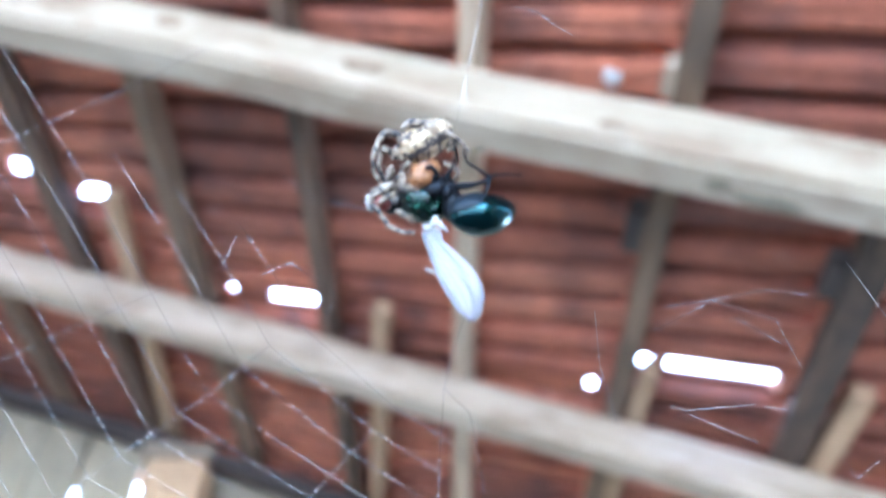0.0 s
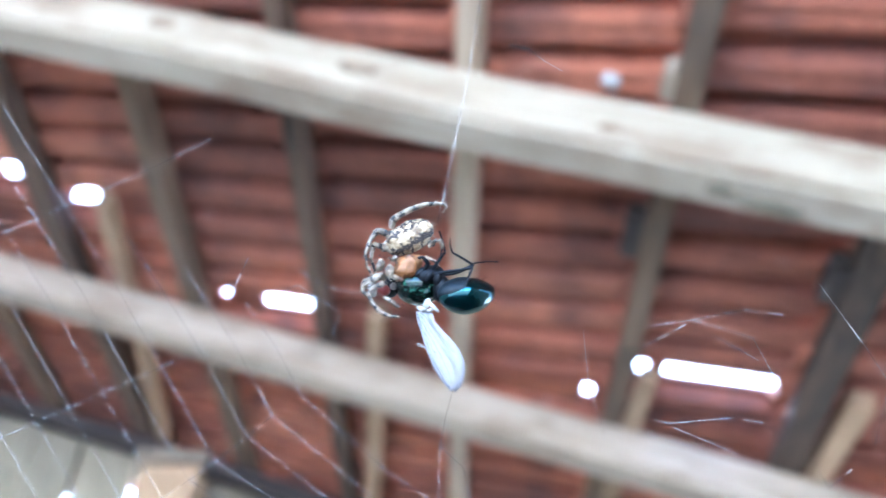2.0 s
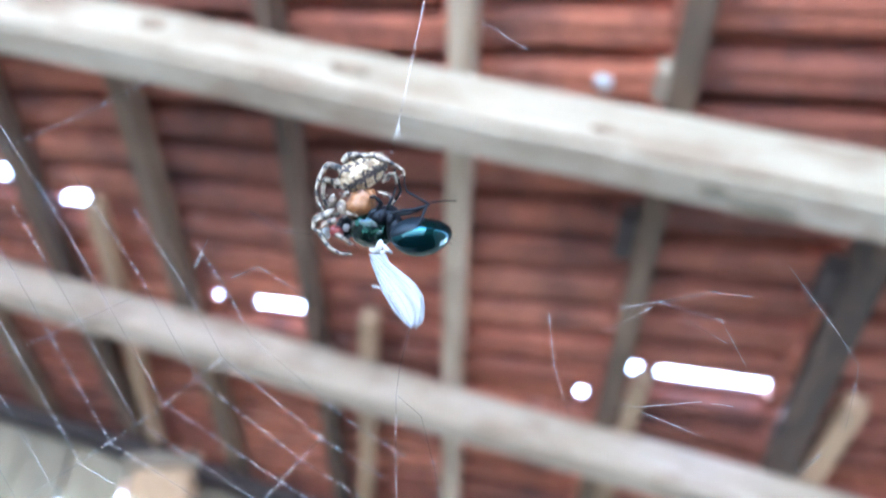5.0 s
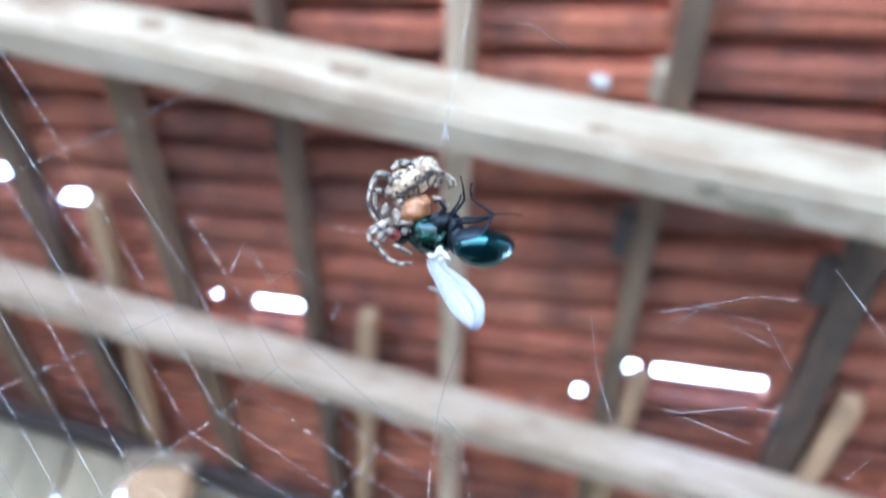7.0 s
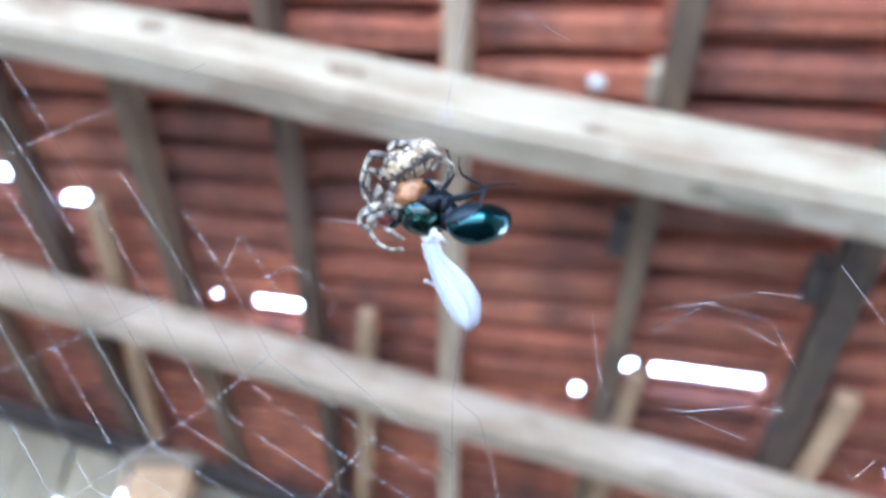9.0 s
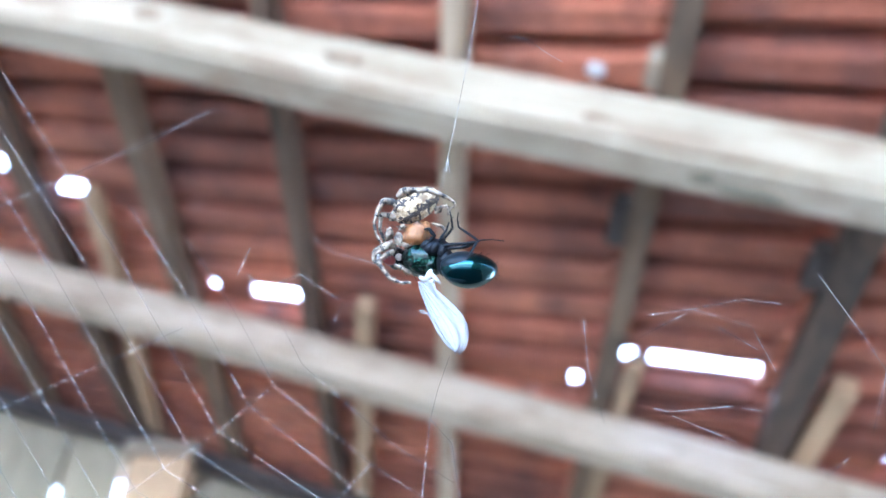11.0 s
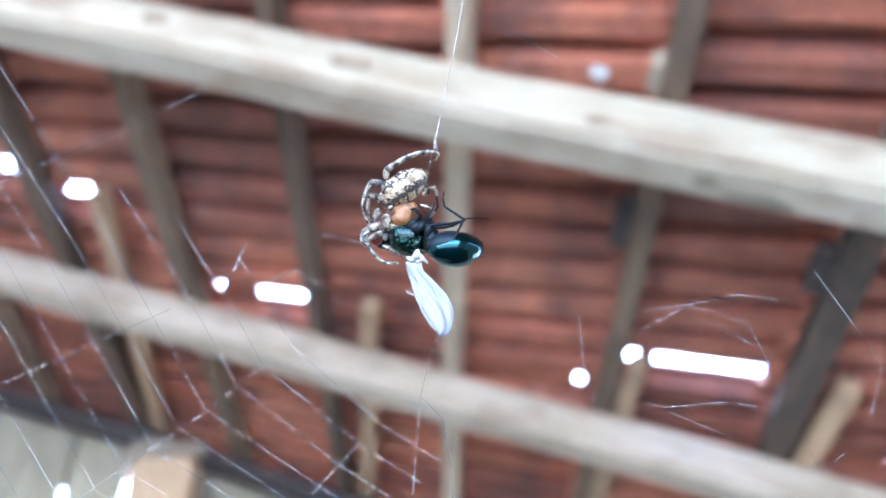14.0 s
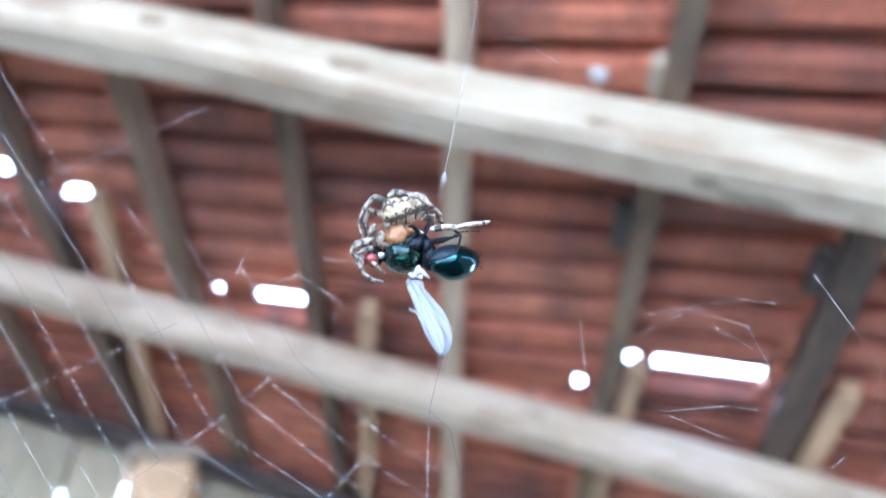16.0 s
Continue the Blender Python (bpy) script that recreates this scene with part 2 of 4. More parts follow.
plate = part("wall_plate", timber(-2.80, 2.46, 2.63, 2.70, -0.115, 0.016, 0, 20, 0.003, 0.004, 77), BATTEN, gable, "dark rail along the top of the boards")
plate.matrix_basis = ROOF.copy()
cleat = part("cleat", timber(-1.30, -1.15, 2.632, 2.65, 3.045, 3.24, 0, 6, 0.002, 0.003, 79), BATTEN, gable, "short board nailed over a slit")
# added dark rail: gives the band of shade above the boards
inner = part("inner_rail", timber(-2.68, 2.30, 2.46, 2.55, -0.10, -0.055, 0, 30, 0.006, 0.012, 81), SHADEWOOD, gable, "dark rail standing in for the shade band under the tiles")
inner.matrix_basis = ROOF.copy()

post = part("post", timber(-0.950, -0.770, 2.45, 2.585, 0.0, 3.05, 2, 20, 0.003, 0.008, 31), TAN, None)
tagged(post, "squared tan timber post standing against the board wall", "post")
part("post_cap", timber(-0.972, -0.748, 2.44, 2.585, 3.055, 3.105, 0, 6, 0.003, 0.008, 33), BEAM, post, "pale grey timber pad")

# side walls out of view, added to hold back light from either side
wall_left = part("wall_left", timber(-2.80, -2.68, -2.1, 2.75, 0.0, 3.9, 1, 6, 0.004, 0.004, 41), PLASTER, None)
tagged(wall_left, "plain limed side wall, unseen, keeping light off the left", "wall", kind="structure")
wall_right = part("wall_right", timber(2.30, 2.42, -2.1, 1.1, 0.0, 2.10, 1, 6, 0.004, 0.004, 43), PLASTER, None)
tagged(wall_right, "plain limed low side wall, unseen, limiting light from the right", "wall", kind="structure")
# unseen opening above this low wall, added to brighten the far roof
sill = part("wall_right_sill", timber(2.30, 2.42, 1.1, 2.75, 0.0, 1.1, 1, 4, 0.004, 0.004, 49), PLASTER, None)
tagged(sill, "low limed side wall, unseen, left open above to let light in", "wall", kind="structure")

# out-of-view wall beside the wide opening, added to dim the right side
wall_front = part("wall_front", timber(1.0, 2.30, -2.22, -2.10, 0.0, 2.5, 0, 6, 0.004, 0.004, 45), PLASTER, None)
tagged(wall_front, "plain limed front wall, unseen, cutting front light on the right", "wall", kind="structure")

# ---- clay tiles ----
PITCH_V = 0.200
SKEW = -0.115  # the tile rows run slightly askew to the rafters
def tile_mesh():
    """A pressed clay tile: head at u=0, tail at u=0.425, three rolls, the far edge lapping over the next tile."""
    prof = [(-0.012, 0.028), (0.006, 0.027), (0.011, 0.008), (0.016, -0.005), (0.030, -0.011), (0.047, -0.009), (0.064, -0.011), (0.076, -0.004), (0.081, 0.030),
            (0.106, 0.032), (0.111, -0.002), (0.126, -0.010), (0.144, -0.008), (0.160, -0.011), (0.174, -0.005), (0.180, 0.010), (0.187, 0.034), (0.214, 0.036)]
    verts, faces = [], []
    k = len(prof)
    for u, lift in ((0.0, 0.0), (0.425, 0.034)):
        skew = SKEW * (u - 0.2)
        for v, h in prof:
            verts.append((u, v + skew, h + lift))
        for v, h in prof:
            verts.append((u, v + skew, h + lift + 0.011))
    a, b, c, d = 0, k, 2 * k, 3 * k
    for i in range(k - 1):
        faces += [(a + i, a + i + 1, c + i + 1, c + i), (b + i + 1, b + i, d + i, d + i + 1),
                  (a + i + 1, a + i, b + i, b + i + 1), (c + i, c + i + 1, d + i + 1, d + i)]
    faces += [(a, c, d, b), (a + k - 1, b + k - 1, d + k - 1, c + k - 1)]
    me = bpy.data.meshes.new("roof_tile")
    me.from_pydata(verts, [], faces)
    me.materials.append(CLAY)
    me.update()
    return me


roof = tagged(empty("roof", ROOF.copy()), "clay tile roof on battens with bright gaps between tiles", "roof", kind="structure")
TILE = tile_mesh()
rng = random.Random(4)
# per course: where along v a joint lies, and how wide the gap opened there is
OPEN = {3: (1.470, 0.062), 4: (1.467, 0.064), 5: (1.706, 0.064), 7: (1.744, 0.058), 8: (1.548, 0.070), 9: (1.742, 0.058)}
for c, (u, w) in enumerate(BATTENS[:-1]):
    joint, gap = OPEN.get(c, (1.0 + 0.2 * rng.random(), 0.0))
    n0 = int((joint - FRONT) / PITCH_V)
    v = joint - n0 * PITCH_V
    while v < BACK:
        shift = gap if v > joint - 0.01 else 0.0
        ob = new("roof_tile", TILE)
        ob.parent = roof
        slip = -0.03 if c in (3, 4) else 0.0
        ob.matrix_basis = pose(u - 0.035 + slip + rng.uniform(-0.012, 0.012), v + shift + rng.uniform(-0.003, 0.003), 0.006 + rng.uniform(0, 0.005),
                               rng.uniform(-0.9, 0.9), rng.uniform(-0.5, 0.5), rng.uniform(-1.0, 1.0))
        v += PITCH_V

# broken tile shards that close parts of the open joints
def shard(u0, u1, course, lo=-0.05):
    joint, gap = OPEN[course]
    middle = BATTENS[course][0] + 0.165
    bm = timber(u0, u1, lo, 0.05, 0.040, 0.060, 0, 8, 0.004, 0.006, int(u0 * 50))
    for p in bm.verts:
        p.co.y += joint + gap * 0.45 + SKEW * (p.co.x - middle)
    part("tile_shard", bm, CLAY, roof, "broken clay tile shard")


for u0, u1, course in ((-1.40, -1.22, 3), (-0.93, -0.66, 4), (-0.604, -0.514, 5), (-0.304, -0.27, 5), (0.03, 0.318, 7), (0.339, 0.42, 7),
                       (0.446, 0.482, 8), (0.706, 0.80, 8), (0.77, 1.020, 9), (1.055, 1.13, 9)):
    shard(u0, u1, course)
shard(-0.72, -0.642, 5)
shard(-0.642, -0.611, 5, 0.010)
shard(-0.611, -0.604, 5)
lich = part("lichen_patch", blob_patch(), LICHEN, roof, "pale round lichen spot")
lich.matrix_basis = pose(0.272, 0.856, 0.006)


# ---- the spider and its prey: millimetres, x along the fly, y away from the lens, z up ----
MM = 0.001


def glossy(name, col, rough, metal, coat=0.0, spec=0.5):
    m, n, l, b = material(name, rough, metal)
    b.inputs["Specular IOR Level"].default_value = spec
    mp = mapped(n, l, (1, 1, 1))
    t = noise_tex(n, l, mp.outputs[0], 900.0, 4.0, 0.6)
    r = ramp(n, [(0.3, tuple(x * 0.6 for x in col)), (0.7, col)])
    l.new(t.outputs[0], r.inputs[0])
    l.new(r.outputs[0], b.inputs["Base Color"])
    b.inputs["Coat Weight"].default_value = coat
    return m


TEAL = glossy("metallic_teal_cuticle", (0.0018, 0.030, 0.031), 0.17, 0.92, 0.3)
GREEN = glossy("metallic_green_cuticle", (0.0022, 0.016, 0.0085), 0.14, 0.9, 0.35)
nn, ll = GREEN.node_tree.nodes, GREEN.node_tree.links
bump(nn, ll, nn["Principled BSDF"], noise_tex(nn, ll, mapped(nn, ll, (1, 1, 1)).outputs[0], 900.0, 3.0, 0.6).outputs[0], 1.0, 0.0009)
BELLY = glossy("dull_grey_cuticle", (0.007, 0.010, 0.012), 0.5, 0.3, 0.0, 0.2)
BLACK = glossy("black_cuticle", (0.005, 0.005, 0.006), 0.5, 0.0, 0.0, 0.12)
REDEYE = glossy("brick_red_eye", (0.23, 0.03, 0.02), 0.45, 0.0)
PALE = glossy("silvery_face", (0.42, 0.37, 0.32), 0.7, 0.0)

DARKBAND = glossy("dark_leg_band", (0.034, 0.024, 0.019), 0.8, 0.0)
def mottled_orange():
    m, n, l, b = material("orange_brown_cuticle", 0.6)
    t = noise_tex(n, l, mapped(n, l, (1, 1, 1)).outputs[0], 800.0, 6.0, 0.72)
    r = ramp(n, [(0.38, (0.04, 0.02, 0.012)), (0.46, (0.17, 0.062, 0.015)), (0.56, (0.22, 0.080, 0.018)), (0.72, (0.34, 0.18, 0.08))])
    l.new(t.outputs[0], r.inputs[0])
    l.new(r.outputs[0], b.inputs["Base Color"])
    bump(n, l, b, t.outputs[0], 0.6, 0.0003)
    return m


ORANGE = mottled_orange()


def mottled_hair(name, dark, mid, pale):
    m, n, l, b = material(name, 0.85)
    t = noise_tex(n, l, mapped(n, l, (1, 1, 1)).outputs[0], 1500.0, 4.0, 0.65)
    r = ramp(n, [(0.33, dark), (0.46, mid), (0.64, pale)])
    l.new(t.outputs[0], r.inputs[0])
    l.new(r.outputs[0], b.inputs["Base Color"])
    bump(n, l, b, t.outputs[0], 0.8, 0.0003)
    return m


CREAM = mottled_hair("cream_spider_hair", (0.05, 0.032, 0.022), (0.19, 0.132, 0.085), (0.37, 0.29, 0.21))
PALEBAND = mottled_hair("pale_leg_band", (0.06, 0.042, 0.03), (0.21, 0.148, 0.098), (0.41, 0.32, 0.23))


def tube(pts, radii, sides=8, bands=None):
    """A tapered limb along pts (mm); bands: colour index by stretch."""
    pts = [Vector(p) for p in pts]
    dense, rad = [], []
    for i in range(len(pts) - 1):
        for k in range(6):
            f = k / 6
            dense.append(pts[i].lerp(pts[i + 1], f))
            swell = 1 + 0.18 * math.sin(math.pi * f)
            rad.append((radii[i] * (1 - f) + radii[i + 1] * f) * swell)
    dense.append(pts[-1])
    rad.append(radii[-1])
    verts, faces, idx = [], [], []
    side = Vector((0, 1, 0))
    for i, p in enumerate(dense):
        d = (dense[min(i + 1, len(dense) - 1)] - dense[max(i - 1, 0)]).normalized()
        a = d.cross(side).normalized()
        b = d.cross(a).normalized()
        for k in range(sides):
            w = 2 * math.pi * k / sides
            verts.append((p + rad[i] * (math.cos(w) * a + math.sin(w) * b)) * MM)
    r = random.Random(len(dense) * 31 + int(radii[0] * 1000))
    shade, tone = [], 0
    while len(shade) < len(dense):
        shade += [tone] * (r.choice((3, 4, 5, 6)) if tone == 0 else r.choice((1, 2, 2, 3)))
        tone = 1 - tone
    for i in range(len(dense) - 1):
        for k in range(sides):
            k2 = (k + 1) % sides
            faces.append((i * sides + k, i * sides + k2, (i + 1) * sides + k2, (i + 1) * sides + k))
            idx.append(shade[min(i + r.choice((0, 0, 1)), len(shade) - 1)] if bands else 0)
    faces.append(tuple(range(sides - 1, -1, -1)))
    idx.append(0)
    last = (len(dense) - 1) * sides
    faces.append(tuple(range(last, last + sides)))
    idx.append(0)
    return verts, faces, idx


def bristles(verts, faces, idx, pts, radii, count, length, seed, slot):
    """Short hairs standing off a limb, added to its mesh."""
    r = random.Random(seed)
    for _ in range(count):
        i = r.randrange(len(pts) - 1)
        f = r.random()
        p = Vector(pts[i]).lerp(Vector(pts[i + 1]), f)
        along = (Vector(pts[i + 1]) - Vector(pts[i])).normalized()
        off = Vector((r.gauss(0, 1), r.gauss(0, 0.7), r.gauss(0, 1)))
        off = (off - along * off.dot(along)).normalized()
        rad = radii[i] * (1 - f) + radii[i + 1] * f
        tip = p + off * (rad + length * r.uniform(0.6, 1.2)) + along * length * 0.6
        a = off.cross(along) * 0.028
        k = len(verts)
        verts += [(p + off * rad * 0.8 + a) * MM, (p + off * rad * 0.8 - a) * MM, (p + off * rad * 0.8 + along * 0.03) * MM, tip * MM]
        faces += [(k, k + 1, k + 3), (k + 1, k + 2, k + 3), (k + 2, k, k + 3)]
        idx += [slot] * 3


def fuzz(name, roots, tips, rad, mat, parent, label=""):
    """Many fine hairs in one mesh, each a thin three-sided spike."""
    verts, faces = [], []
    for p, q in zip(roots, tips):
        d = (q - p).normalized()
        a = d.cross(Vector((0.3, 0.8, 0.5))).normalized() * rad
        b = d.cross(a)
        k = len(verts)
        verts += [(p + a) * MM, (p - 0.5 * a + 0.87 * b) * MM, (p - 0.5 * a - 0.87 * b) * MM, q * MM]
        faces += [(k, k + 1, k + 3), (k + 1, k + 2, k + 3), (k + 2, k, k + 3)]
    return tagged(mesh_object(name, verts, faces, mat, parent, label), kind="stuff")


def limb(name, pts, radii, mats, parent, bands=None, label="", sides=8, hairs=0, hair=0.25):
    verts, faces, idx = tube(pts, radii, sides, bands)
    if hairs:
        bristles(verts, faces, idx, pts, radii, hairs, hair, len(pts) * 7 + int(pts[0][0] * 100), 0)
    return mesh_object(name, verts, faces, mats, parent, label, True, idx)


# the fly lies turned in its own space; it is drawn square to its flank along these axes
FLANK = Matrix(((0.8897, -0.4516, -0.0668), (0.4503, 0.8922, -0.0339), (0.0749, 0.0, 0.9972)))  # columns: along, away, up


def on_fly(x, y, d=0.0):
    """Fly space (mm) from a drawing of its flank, 21.5 to the millimetre; d: depth in mm."""
    k = (1 + d / 73) / 21.5
    return FLANK @ Vector(((x - 732) * k, d, (409 - y) * k))


def on_spider(x, y, d=0.0):
    k = (1 + d / 73) / 21.5
    return Vector(((x - 709) * k, d, (332 - y) * k))


def body(c, r, turn=0.0, basis=None, seg=28, rings=20, shape=None, lean=0.0):
    """A shaped ellipsoid at c (mm); turn: degrees in the drawing's plane, lean: about the upright."""
    bm = bmesh.new()
    bmesh.ops.create_uvsphere(bm, u_segments=seg, v_segments=rings, radius=1.0)
    e = Matrix.Rotation(radians(-turn), 3, "Y") @ Matrix.Rotation(radians(lean), 3, "Z")
    if basis:
        e = basis @ e
    for v in bm.verts:
        p = Vector((v.co.z, v.co.x, v.co.y))
        if shape:
            p = shape(p)
        v.co = (e @ Vector((p.x * r[0], p.y * r[1], p.z * r[2])) + Vector(c)) * MM
    return bm


def wing_material():
    m, n, l, b = material("clear_wing_membrane", 0.35)
    b.inputs["Base Color"].default_value = (0.36, 0.318, 0.312, 1)
    out = n["Material Output"]
    tl = n.new("ShaderNodeBsdfTranslucent")
    tl.inputs[0].default_value = (0.30, 0.275, 0.278, 1)
    tr = n.new("ShaderNodeBsdfTransparent")
    mp = mapped(n, l, (1, 1, 1))
    t = noise_tex(n, l, mp.outputs[0], 700.0, 4.0, 0.6)
    bump(n, l, b, t.outputs[0], 0.3, 0.0002)
    m1, m2 = n.new("ShaderNodeMixShader"), n.new("ShaderNodeMixShader")
    m1.inputs[0].default_value, m2.inputs[0].default_value = 0.45, 0.12
    l.new(b.outputs[0], m1.inputs[1])
    l.new(tl.outputs[0], m1.inputs[2])
    l.new(m1.outputs[0], m2.inputs[1])
    l.new(tr.outputs[0], m2.inputs[2])
    l.new(m2.outputs[0], out.inputs[0])
    return m


WING = wing_material()
VEIN = glossy("wing_vein", (0.10, 0.088, 0.09), 0.6, 0.0)


def spider_skin():
    """Cream hide with a leaf mark: scalloped dark lines along it, a pale lobed middle and a brown blotch."""
    m, n, l, b = material("mottled_spider_abdomen", 0.85)
    co = mapped(n, l, (1000, 1000, 1000))
    jig = noise_tex(n, l, co.outputs[0], 1.6, 3.0, 0.6)
    off = n.new("ShaderNodeVectorMath")
    off.operation = "MULTIPLY_ADD"
    off.inputs[1].default_value, off.inputs[2].default_value = (0.55, 0.55, 0.55), (-0.275, -0.275, -0.275)
    l.new(jig.outputs["Color"], off.inputs[0])
    at = n.new("ShaderNodeVectorMath")
    l.new(co.outputs[0], at.inputs[0])
    l.new(off.outputs[0], at.inputs[1])

    def calc(kind, x, y=0.0, z=0.0):
        k = n.new("ShaderNodeMath")
        k.operation = kind
        for value, socket in zip((x, y, z), k.inputs):
            if isinstance(value, (int, float)):
                socket.default_value = value
            else:
                l.new(value, socket)
        return k.outputs[0]

    def dot(v):
        k = n.new("ShaderNodeVectorMath")
        k.operation = "DOT_PRODUCT"
        k.inputs[1].default_value = v
        l.new(at.outputs[0], k.inputs[0])
        return k.outputs["Value"]
    c, q = math.cos(radians(33)), math.sin(radians(33))
    along = dot((c, 0, q))
    across = calc("SUBTRACT", dot((-q, 0, c)), 0.10)
    lobes = calc("ABSOLUTE", calc("SINE", calc("MULTIPLY", along, 4.6)))
    thin = lambda d, w: calc("SUBTRACT", 1.0, calc("MINIMUM", calc("DIVIDE", d, w), 1.0))
    upper = thin(calc("ABSOLUTE", calc("SUBTRACT", across, calc("MULTIPLY_ADD", lobes, 0.20, 0.36))), 0.13)
    rim = thin(calc("ABSOLUTE", calc("SUBTRACT", across, calc("MULTIPLY_ADD", lobes, 0.16, 0.80))), 0.12)
    lower = thin(calc("ABSOLUTE", calc("SUBTRACT", across, calc("MULTIPLY_ADD", lobes, -0.22, -0.42))), 0.17)
    spot_d = calc("ADD", calc("POWER", calc("SUBTRACT", along, 1.05), 2.0), calc("POWER", calc("SUBTRACT", across, 0.02), 2.0))
    spot = thin(spot_d, 0.20)
    under = thin(calc("ABSOLUTE", calc("ADD", across, 0.78)), 0.20)
    dark = calc("MAXIMUM", calc("MAXIMUM", upper, lower), calc("MAXIMUM", calc("MULTIPLY", rim, 0.7), under))
    mask = ramp(n, [(0.05, (0, 0, 0)), (0.36, (1, 1, 1))])
    gaps = ramp(n, [(0.34, (0.2, 0.2, 0.2)), (0.46, (1, 1, 1))])
    l.new(noise_tex(n, l, at.outputs[0], 1.5, 2.0, 0.5).outputs[0], gaps.inputs[0])
    bars = calc("MULTIPLY", thin(calc("ABSOLUTE", calc("SUBTRACT", calc("FRACT", calc("MULTIPLY_ADD", along, 1.15, calc("MULTIPLY", calc("ABSOLUTE", across), 0.45))), 0.5)), 0.16), calc("GREATER_THAN", calc("ABSOLUTE", across), 0.22))
    l.new(calc("MULTIPLY", calc("MAXIMUM", dark, calc("MULTIPLY", bars, 0.8)), gaps.outputs[0]), mask.inputs[0])
    blot = ramp(n, [(0.1, (0, 0, 0)), (0.7, (0.8, 0.8, 0.8))])
    l.new(spot, blot.inputs[0])
    big = noise_tex(n, l, co.outputs[0], 2.6, 5.0, 0.65)
    fine = noise_tex(n, l, co.outputs[0], 9.0, 4.0, 0.6)
    ground_tone = ramp(n, [(0.34, (0.17, 0.096, 0.046)), (0.46, (0.42, 0.290, 0.160)), (0.60, (0.68, 0.52, 0.335))])
    l.new(big.outputs[0], ground_tone.inputs[0])
    col = mix(n, l, "MIX", blot.outputs[0], ground_tone.outputs[0], (0.15, 0.085, 0.045))
    col = mix(n, l, "MIX", mask.outputs[0], col, (0.045, 0.03, 0.024))
    c2 = ramp(n, [(0.3, (0.7, 0.68, 0.66)), (0.7, (1.1, 1.08, 1.05))])
    l.new(fine.outputs[0], c2.inputs[0])
    l.new(mix(n, l, "MULTIPLY", 1.0, col, c2.outputs[0]), b.inputs["Base Color"])
    bump(n, l, b, fine.outputs[0], 0.7, 0.0002)
    return m


SPIDERSKIN = spider_skin()


HINGE = on_fly(719, 464, -1.7)  # root of the wings, mm


def make_wing(fly, back, spread):
    """One wing: a thin fluted membrane with veins, hinged at its root."""
    root, tip = Vector((718, 463)), Vector((779, 604))
    front = ((0.0, 0.0), (0.12, 0.030), (0.30, 0.055), (0.50, 0.075), (0.70, 0.075), (0.85, 0.055), (1.0, 0.0))
    rear = ((0.0, 0.0), (0.03, 0.09), (0.08, 0.165), (0.18, 0.140), (0.30, 0.180), (0.44, 0.225), (0.58, 0.250), (0.74, 0.245), (0.86, 0.195), (0.95, 0.12), (0.98, 0.075), (1.0, 0.0))

    def width(rows, f):
        for (f0, w0), (f1, w1) in zip(rows, rows[1:]):
            if f <= f1:
                k = (f - f0) / (f1 - f0)
                return w0 + (w1 - w0) * k
        return rows[-1][1]
    axis = tip - root
    side = Vector((axis.y, -axis.x))

    def place(f, k):
        """f along the wing, k across it from the front edge (-1) to the rear edge (1)."""
        w = width(front, f) if k < 0 else width(rear, f)
        p = root + axis * f + side * (k * w)
        flute = 0.075 * math.sin(9.0 * k + 1.5 * f) * min(1.0, 4 * f) * (1 - 0.4 * f)
        flute += (0.16 * noise.noise(Vector((k * 3.1 - 2.2 * f, f * 2.6, 3.0))) + 0.10 * noise.noise(Vector((k * 7.5 - 4 * f, f * 3.2, 8.0)))) * min(1.0, 4 * f)
        return on_fly(p.x, p.y, -1.7 - 0.45 * math.sin(2.4 * f) + 0.18 * k * k + flute + back) - HINGE
    turn = Matrix.Rotation(radians(spread), 3, "Y") @ Matrix.Rotation(radians(-8), 3, "X")
    na, nk = 34, 34
    verts, faces = [], []
    for i in range(na + 1):
        f = i / na
        for j in range(nk + 1):
            verts.append(turn @ place(f, -1 + 2 * j / nk) * MM)
    for i in range(na):
        for j in range(nk):
            q = i * (nk + 1) + j
            faces.append((q, q + 1, q + nk + 2, q + nk + 1))
    wing = mesh_object("wing", verts, faces, WING, fly, "clear whitish fluted wing with fine veins", True)
    sol = wing.modifiers.new("thickness", "SOLIDIFY")
    sol.thickness = 0.00002
    for k0, k1, f1 in ((-0.95, -0.9, 0.97), (-0.6, -0.35, 0.98), (-0.25, 0.0, 0.96), (0.05, 0.28, 0.94), (0.22, 0.52, 0.86), (0.4, 0.8, 0.62)):
        pts = [turn @ (place(0.03 + (f1 - 0.03) * i / 7, k0 + (k1 - k0) * i / 7) + FLANK @ Vector((0, -0.02, 0))) for i in range(8)]
        limb("vein", pts, [0.020] * 4 + [0.013] * 4, VEIN, wing, sides=5)
    cross = [turn @ (place(0.52 + 0.02 * i, -0.1 + 0.12 * i) + FLANK @ Vector((0, -0.02, 0))) for i in range(3)]
    limb("vein", cross, [0.014] * 3, VEIN, wing, sides=5)
    return wing


